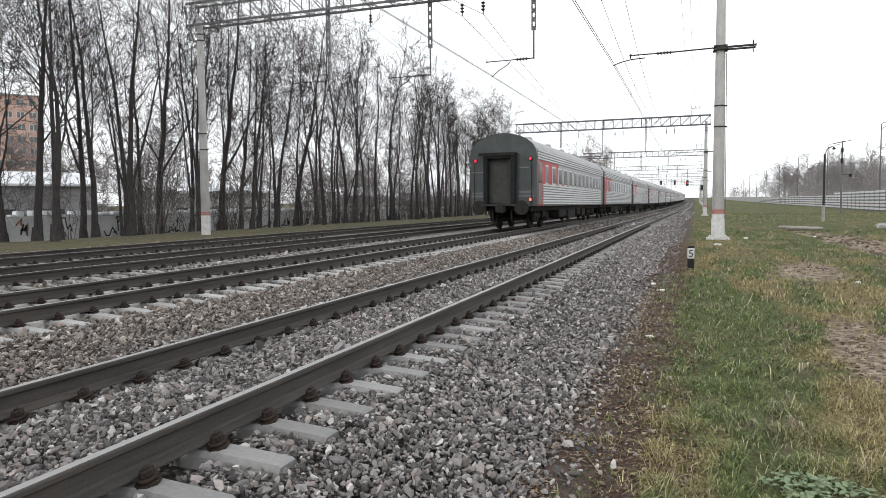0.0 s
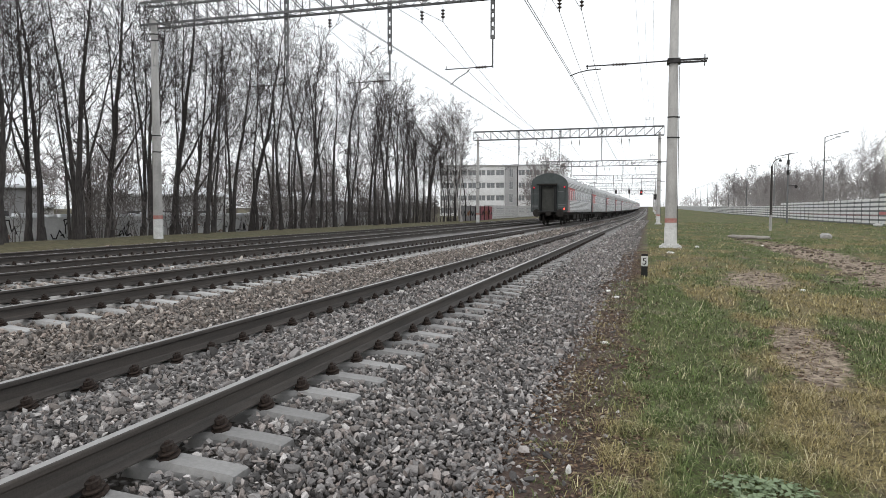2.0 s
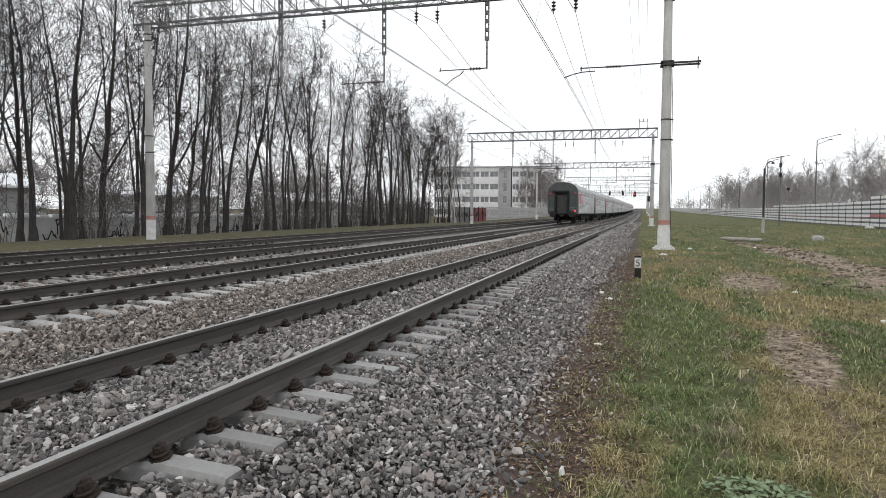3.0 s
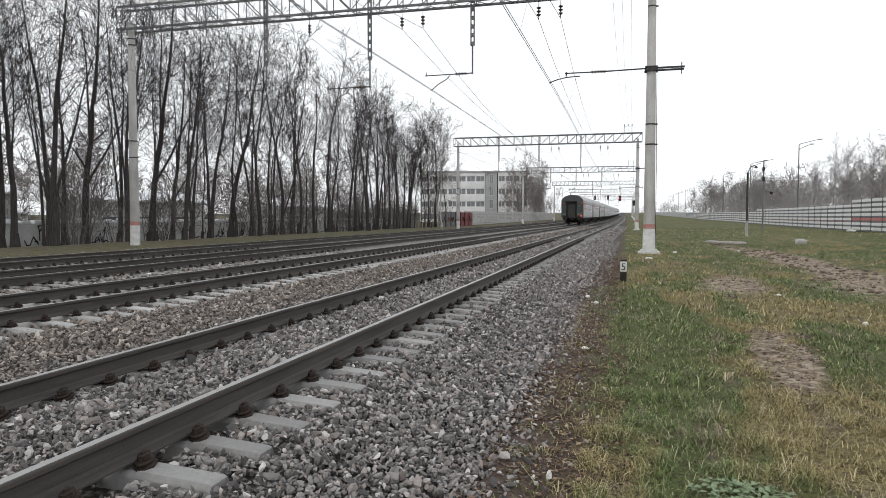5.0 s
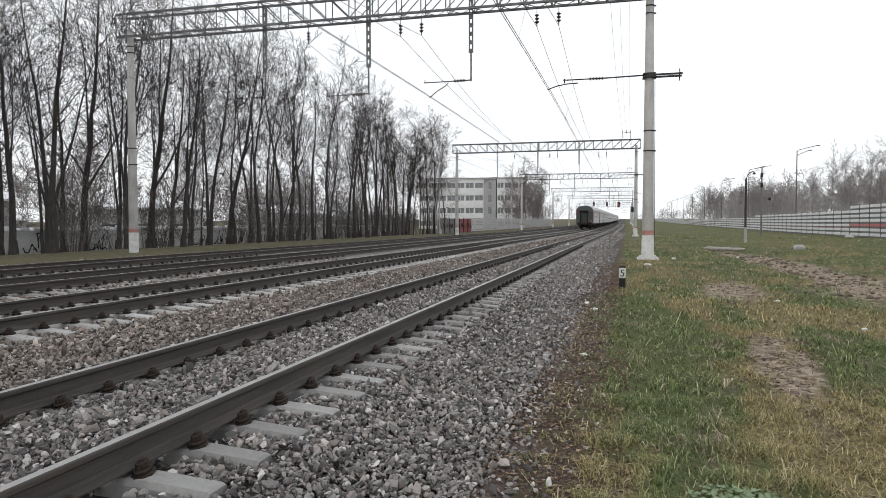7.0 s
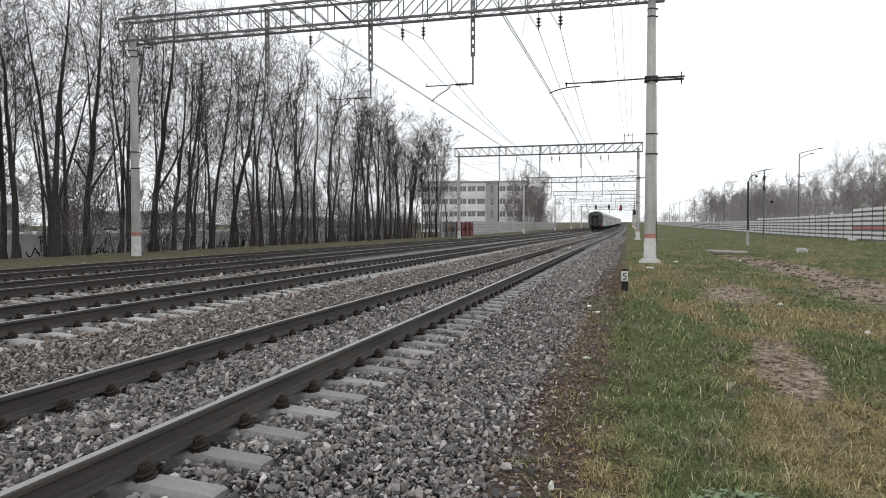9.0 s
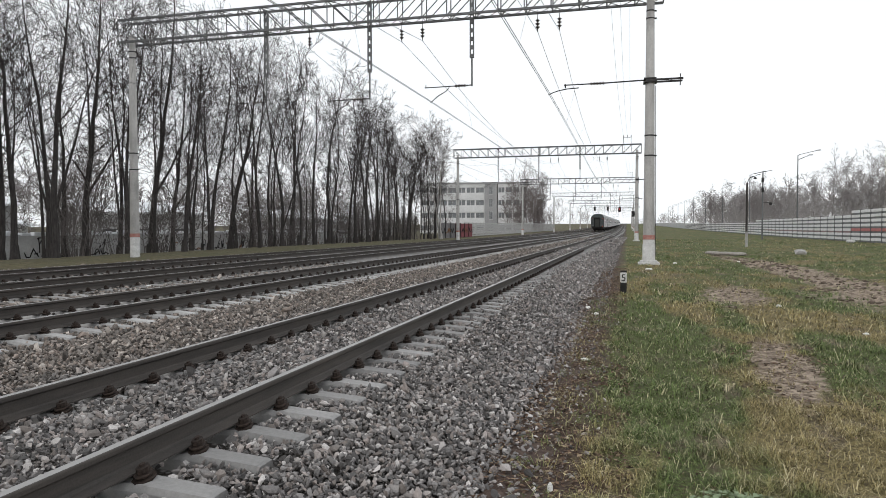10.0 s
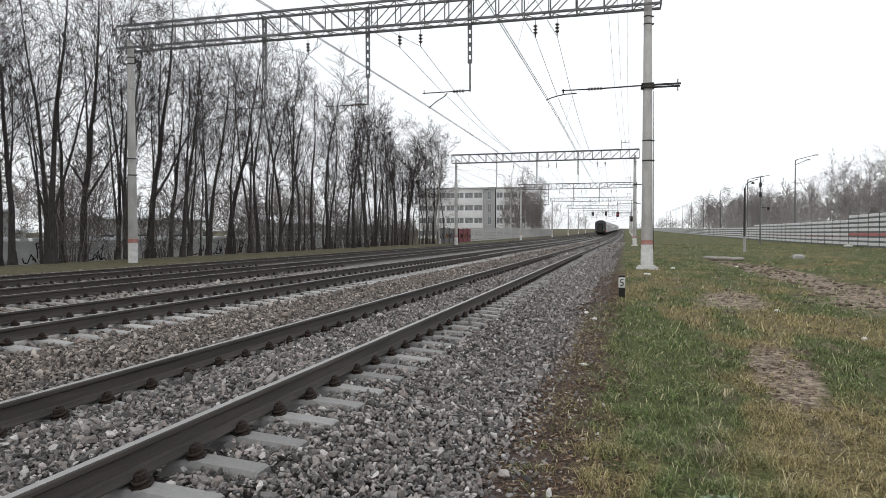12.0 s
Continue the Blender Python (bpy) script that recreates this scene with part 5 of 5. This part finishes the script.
# ---- train ----
COACH_GREY = simple("coach_grey_paint", (0.15, 0.152, 0.158), (0.21, 0.212, 0.218), 1.2, 0.45, 0.0, 30, 0.05, 0.4)
COACH_BAND = simple("coach_light_grey", (0.40, 0.402, 0.41), (0.50, 0.502, 0.51), 1.2, 0.45, 0.0, 30, 0.05, 0.4)
COACH_PALE = simple("coach_pale_rib", (0.74, 0.74, 0.75), (0.84, 0.84, 0.85), 1.2, 0.4, 0.0, 30, 0.05, 0.4)
COACH_ROOF = simple("coach_roof_paint", (0.36, 0.365, 0.37), (0.48, 0.485, 0.49), 0.8, 0.6, 0.0, 20, 0.1)
COACH_RED = simple("coach_red_paint", (0.42, 0.032, 0.035), (0.54, 0.06, 0.055), 1.5, 0.45, 0.0, 30, 0.05, 0.4)
COACH_END = simple("coach_end_green_grey", (0.05, 0.06, 0.06), (0.08, 0.092, 0.092), 1.5, 0.6, 0.0, 25, 0.1)
GANGWAY = simple("gangway_rubber", (0.008, 0.009, 0.009), (0.02, 0.021, 0.021), 3, 0.8)
DOORGREY = simple("gangway_door", (0.035, 0.037, 0.034), (0.065, 0.066, 0.06), 2, 0.7)
UNDER = simple("underframe_grime", (0.012, 0.011, 0.010), (0.035, 0.031, 0.028), 4, 0.9)
TAIL_ON, TAIL_DIM = glow("tail_lamp_lit", (1.0, 0.07, 0.05), 3.5), glow("tail_lamp", (0.8, 0.03, 0.06), 0.5)
COACH_L, PITCH_C = 23.9, 24.55
SIDE = [(1.53, 1.08), (1.55, 1.3), (1.55, 3.42)]
ROOF = [(1.55, 3.42), (1.50, 3.66), (1.36, 3.90), (1.10, 4.11), (0.72, 4.28), (0.30, 4.38), (0.0, 4.40)]


def coach():
    t = thing("passenger_coach", "grey ribbed passenger coach with red end panels", "railway coach", "coaches of the train")
    half = [(0.0, 1.08)] + SIDE + ROOF[1:]
    loop = half + [(-x, z) for x, z in half[-2:0:-1]]
    bm = bmesh.new()
    sweep(bm, loop, [0.16, COACH_L - 0.1], lambda y: 0.0)
    bmesh.ops.recalc_face_normals(bm, faces=bm.faces)
    part("body", bm, COACH_GREY, t, "grey painted steel body")
    bm = bmesh.new()
    grown = [(x * 1.012, z * 1.0 + 0.012) for x, z in ROOF]
    ring = grown + [(-x, z) for x, z in grown[-2::-1]]
    lo = [(x * 0.985, z - 0.03) for x, z in ring[::-1]]
    sweep(bm, ring + lo, [0.10, COACH_L - 0.1], lambda y: 0.0)
    bmesh.ops.recalc_face_normals(bm, faces=bm.faces)
    r = part("roof", bm, COACH_ROOF, t, "silver-grey rounded roof")
    for y in (3.2, 8.0, 12.2, 16.5, 20.8):
        bm = bmesh.new()
        lathe(bm, [(0.22, 0.0), (0.22, 0.10), (0.16, 0.16)], (0.45, y, 4.32), 10)
        part("roof_vent", bm, COACH_ROOF, r)
    # end wall
    bm = bmesh.new()
    grown = [(x * 1.006, z + (0.015 if z > 3 else 0)) for x, z in loop]
    sweep(bm, grown, [0.0, 0.17], lambda y: 0.0)
    bmesh.ops.recalc_face_normals(bm, faces=bm.faces)
    e = part("end_wall", bm, COACH_END, t, "dark green-grey end wall")
    for x0, x1, z0, z1 in ((-1.47, -0.85, 2.62, 2.67), (-1.47, -0.95, 1.50, 1.60), (-1.47, -0.95, 1.66, 1.72), (0.75, 1.45, 1.50, 1.60), (0.75, 1.4, 1.68, 1.78), (0.75, 1.2, 2.80, 2.86)):
        bm = bmesh.new()
        box(bm, x0, x1, -0.006, 0.0, z0, z1)
        part("marking", bm, BARRIER_GREY, e, "pale stencilled marking")
    for s in (-1, 1):
        bm = bmesh.new()
        chain(bm, [(s * 1.35, -0.03, 1.15), (s * 1.35, -0.08, 1.2), (s * 1.35, -0.08, 3.2)], 0.014, 6)
        part("handrail", bm, UNDER, e)
    # gangway
    g0, g1 = -0.80, 0.62
    bm = bmesh.new()
    box(bm, g0 - 0.02, g0 + 0.17, -0.42, 0.0, 1.18, 3.42, 0.03)
    box(bm, g1 - 0.17, g1 + 0.02, -0.42, 0.0, 1.18, 3.42, 0.03)
    box(bm, g0 + 0.17, g1 - 0.17, -0.42, 0.0, 3.24, 3.42, 0.03)
    g = part("gangway", bm, GANGWAY, t, "black rubber gangway frame")
    bm = bmesh.new()
    box(bm, g0 - 0.22, g1 + 0.08, -0.5, 0.0, 3.44, 3.50, 0.015)
    box(bm, g0 - 0.22, g1 + 0.08, -0.5, -0.44, 3.36, 3.44)
    part("hood", bm, UNDER, g, "thin dark hood over the gangway")
    bm = bmesh.new()
    box(bm, g0 + 0.17, g1 - 0.17, -0.06, -0.01, 1.22, 3.24, 0.01)
    box(bm, -0.45, 0.27, -0.085, -0.05, 2.35, 3.0, 0.02)
    box(bm, -0.35, -0.30, -0.13, -0.05, 2.05, 2.25)
    part("gangway_door", bm, DOORGREY, g, "dull grey closed gangway door")
    bm = bmesh.new()
    box(bm, g0 - 0.1, g1 + 0.1, -0.55, 0.02, 1.10, 1.17, 0.01)
    part("foot_plate", bm, DARKSTEEL, g)
    # sides
    for s in (1, -1):
        for k in range(8):
            z = 1.16 + 0.125 * k
            bm = bmesh.new()
            a, b = (1.552, 1.585) if s > 0 else (-1.585, -1.552)
            box(bm, a, b, 1.45, COACH_L - 1.3, z, z + 0.074)
            part("rib", bm, COACH_PALE, t)
        bm = bmesh.new()
        a, b = (1.50, 1.576) if s > 0 else (-1.576, -1.50)
        box(bm, a, b, 0.2, COACH_L - 0.2, 3.19, 3.66)
        part("eave_band", bm, COACH_GREY, t, "dark band behind the eave ribs")
        for k, z in enumerate((3.22, 3.34, 3.46, 3.58)):
            bm = bmesh.new()
            w = (1.560, 1.560, 1.558, 1.555)[k]
            a, b = (w - 0.02, w + 0.046) if s > 0 else (-w - 0.046, -w + 0.02)
            box(bm, a, b, 0.2, COACH_L - 0.2, z, z + 0.058)
            part("rib", bm, COACH_PALE, t)
        a, b = (1.551, 1.562) if s > 0 else (-1.562, -1.551)
        bm = bmesh.new()
        box(bm, a, b, 0.18, 1.42, 1.10, 3.18)
        box(bm, a, b, 1.42, 5.4, 2.12, 3.18)
        box(bm, a, b, 5.4, 7.4, 2.06, 2.24)
        d = part("red_panel", bm, COACH_RED, t, "red painted side panel")
        bm = bmesh.new()
        box(bm, a, b, 5.42, COACH_L - 1.3, 2.26, 3.17)
        part("window_band", bm, COACH_BAND, t, "light grey band between the windows")
        a2, b2 = (1.562, 1.575) if s > 0 else (-1.575, -1.562)
        bm = bmesh.new()
        box(bm, a2, b2, 0.35, 1.2, 1.15, 3.1, 0.004)
        part("entrance_door", bm, COACH_GREY, d, "grey entrance door")
        bm = bmesh.new()
        box(bm, a2 + 0.01 * s, b2 + 0.012 * s, 0.5, 1.05, 2.15, 2.95)
        part("door_window", bm, WINDOW, d)
        for k in range(13):
            y = 2.0 + 1.62 * k
            w = 0.62 if k in (0, 12) else 1.02
            bm = bmesh.new()
            box(bm, a2, b2 + 0.008 * s, y, y + w, 2.12, 3.02, 0.006)
            o = part("window", bm, COACH_PALE, t, "aluminium framed window")
            bm = bmesh.new()
            box(bm, a2 + 0.015 * s, b2 + 0.017 * s, y + 0.07, y + w - 0.07, 2.19, 2.95)
            part("pane", bm, WINDOW, o)
    # underframe
    bm = bmesh.new()
    box(bm, -1.25, 1.25, 0.25, COACH_L - 0.3, 0.86, 1.08)
    part("underframe", bm, UNDER, t)
    for y0, y1, z0 in ((7.0, 9.3, 0.45), (9.9, 12.4, 0.35), (13.2, 14.4, 0.5), (15.0, 16.4, 0.4)):
        bm = bmesh.new()
        box(bm, -1.25, 1.3, y0, y1, z0, 0.9, 0.04)
        part("equipment_box", bm, UNDER, t)
    for y in (-0.02, COACH_L + 0.02):
        for s in (-1, 1):
            bm = bmesh.new()
            q = -1 if y < 1 else 1
            rod(bm, (s * 0.98, y - 0.1 * q, 1.02), (s * 0.98, y + 0.42 * q, 1.02), 0.10, 0.09, 12)
            rod(bm, (s * 0.98, y + 0.42 * q, 1.02), (s * 0.98, y + 0.50 * q, 1.02), 0.31, 0.33, 18)
            part("buffer", bm, UNDER, t)
        bm = bmesh.new()
        q = -1 if y < 1 else 1
        box(bm, -0.12, 0.12, min(y, y + 0.5 * q), max(y, y + 0.5 * q), 0.85, 1.10, 0.03)
        box(bm, -0.20, 0.24, min(y + 0.35 * q, y + 0.68 * q), max(y + 0.35 * q, y + 0.68 * q), 0.78, 1.16, 0.05)
        part("coupler", bm, UNDER, t)
    bm = bmesh.new()
    for x in (-0.45, 0.42):
        chain(bm, [(x, -0.1, 0.95), (x + 0.03, -0.3, 0.6), (x + 0.1, -0.2, 0.3), (x + 0.12, -0.05, 0.35)], 0.035, 6)
    part("brake_hose", bm, UNDER, t)
    wheelsets = []
    for yb in (3.35, COACH_L - 3.35):
        bm = bmesh.new()
        for s in (-1, 1):
            box(bm, s * 1.0 - 0.09, s * 1.0 + 0.09, yb - 1.75, yb + 1.75, 0.52, 0.74, 0.04)
            for dy in (-1.2, 1.2):
                box(bm, s * 1.02 - 0.13, s * 1.02 + 0.13, yb + dy - 0.2, yb + dy + 0.2, 0.32, 0.62, 0.04)
                rod(bm, (s * 1.02, yb + dy - 0.33, 0.4), (s * 1.02, yb + dy - 0.33, 0.86), 0.10, n=10)
                rod(bm, (s * 1.02, yb + dy + 0.33, 0.4), (s * 1.02, yb + dy + 0.33, 0.86), 0.10, n=10)
        box(bm, -1.2, 1.2, yb - 0.3, yb + 0.3, 0.55, 0.88, 0.04)
        bo = part("bogie_frame", bm, UNDER, t)
        for dy in (-1.2, 1.2):
            bm = bmesh.new()
            rod(bm, (-1.0, 0, 0), (1.0, 0, 0), 0.085, n=10)
            for s in (-1, 1):
                rod(bm, (s * 0.73, 0, 0), (s * 0.865, 0, 0), 0.475, 0.475, 28)
                rod(bm, (s * 0.72, 0, 0), (s * 0.745, 0, 0), 0.503, 0.503, 28)
                box(bm, min(s * 0.86, s * 0.885), max(s * 0.86, s * 0.885), -0.3, 0.3, -0.03, 0.03)
            w = part("wheelset", bm, UNDER, t)
            w.location = (0, yb + dy, 0.475)
            wheelsets.append((w, yb + dy))
    # full body section of the wide loading gauge
    sets = [w for w, y in wheelsets]
    for me in {o.data for o in t.children_recursive if o not in sets}:
        me.transform(Matrix.Diagonal((1.035, 1, 1.035, 1)))
    return t, wheelsets


LAST, WHEELS = coach()
COACHES = [LAST] + [copy_thing(LAST, pose(0, 0, 0)) for _ in range(15)]


def tail_lamps(t):
    for x, z, m, lab in ((-1.35, 3.29, TAIL_DIM, "red tail lamp"), (1.34, 3.33, TAIL_DIM, "red tail lamp"), (1.34, 1.43, TAIL_ON, "brightly lit red tail lamp")):
        bm = bmesh.new()
        rod(bm, (x, 0.0, z), (x, -0.06, z), 0.10, 0.10, 14)
        h = part("lamp_housing", bm, UNDER, t)
        bm = bmesh.new()
        rod(bm, (x, -0.06, z), (x, -0.075, z), 0.075, 0.06, 14)
        part("tail_lamp", bm, m, h, lab)


tail_lamps(LAST)

REAR_0, SPEED, GAIN = 31.75, 14.6, 0.012


def rear_y(t):
    return REAR_0 + SPEED * t + GAIN * t * t


def train_pose(y):
    a, b = TRACKS[1] + bend(y + 3.3), TRACKS[1] + bend(y + 20.5)
    yaw = math.atan2(b - a, 17.2)
    low, high = rise(y + 3.3), rise(y + 20.5)
    pitch = math.atan2(high - low, 17.2)
    return pose(a - 3.3 * math.sin(yaw), y, low - 3.3 * math.sin(pitch), math.degrees(pitch), 0, -math.degrees(yaw))


def motions():
    for k, c in enumerate(COACHES):
        walk(c, [(t * 0.5, train_pose(rear_y(t * 0.5) + k * PITCH_C)) for t in range(25)])
    for w, y in WHEELS:
        walk(w, [(f / 30, pose(0, y, 0.475) @ Matrix.Rotation(-(rear_y(f / 30) - REAR_0) / 0.475, 4, "X")) for f in range(361)])


motions()
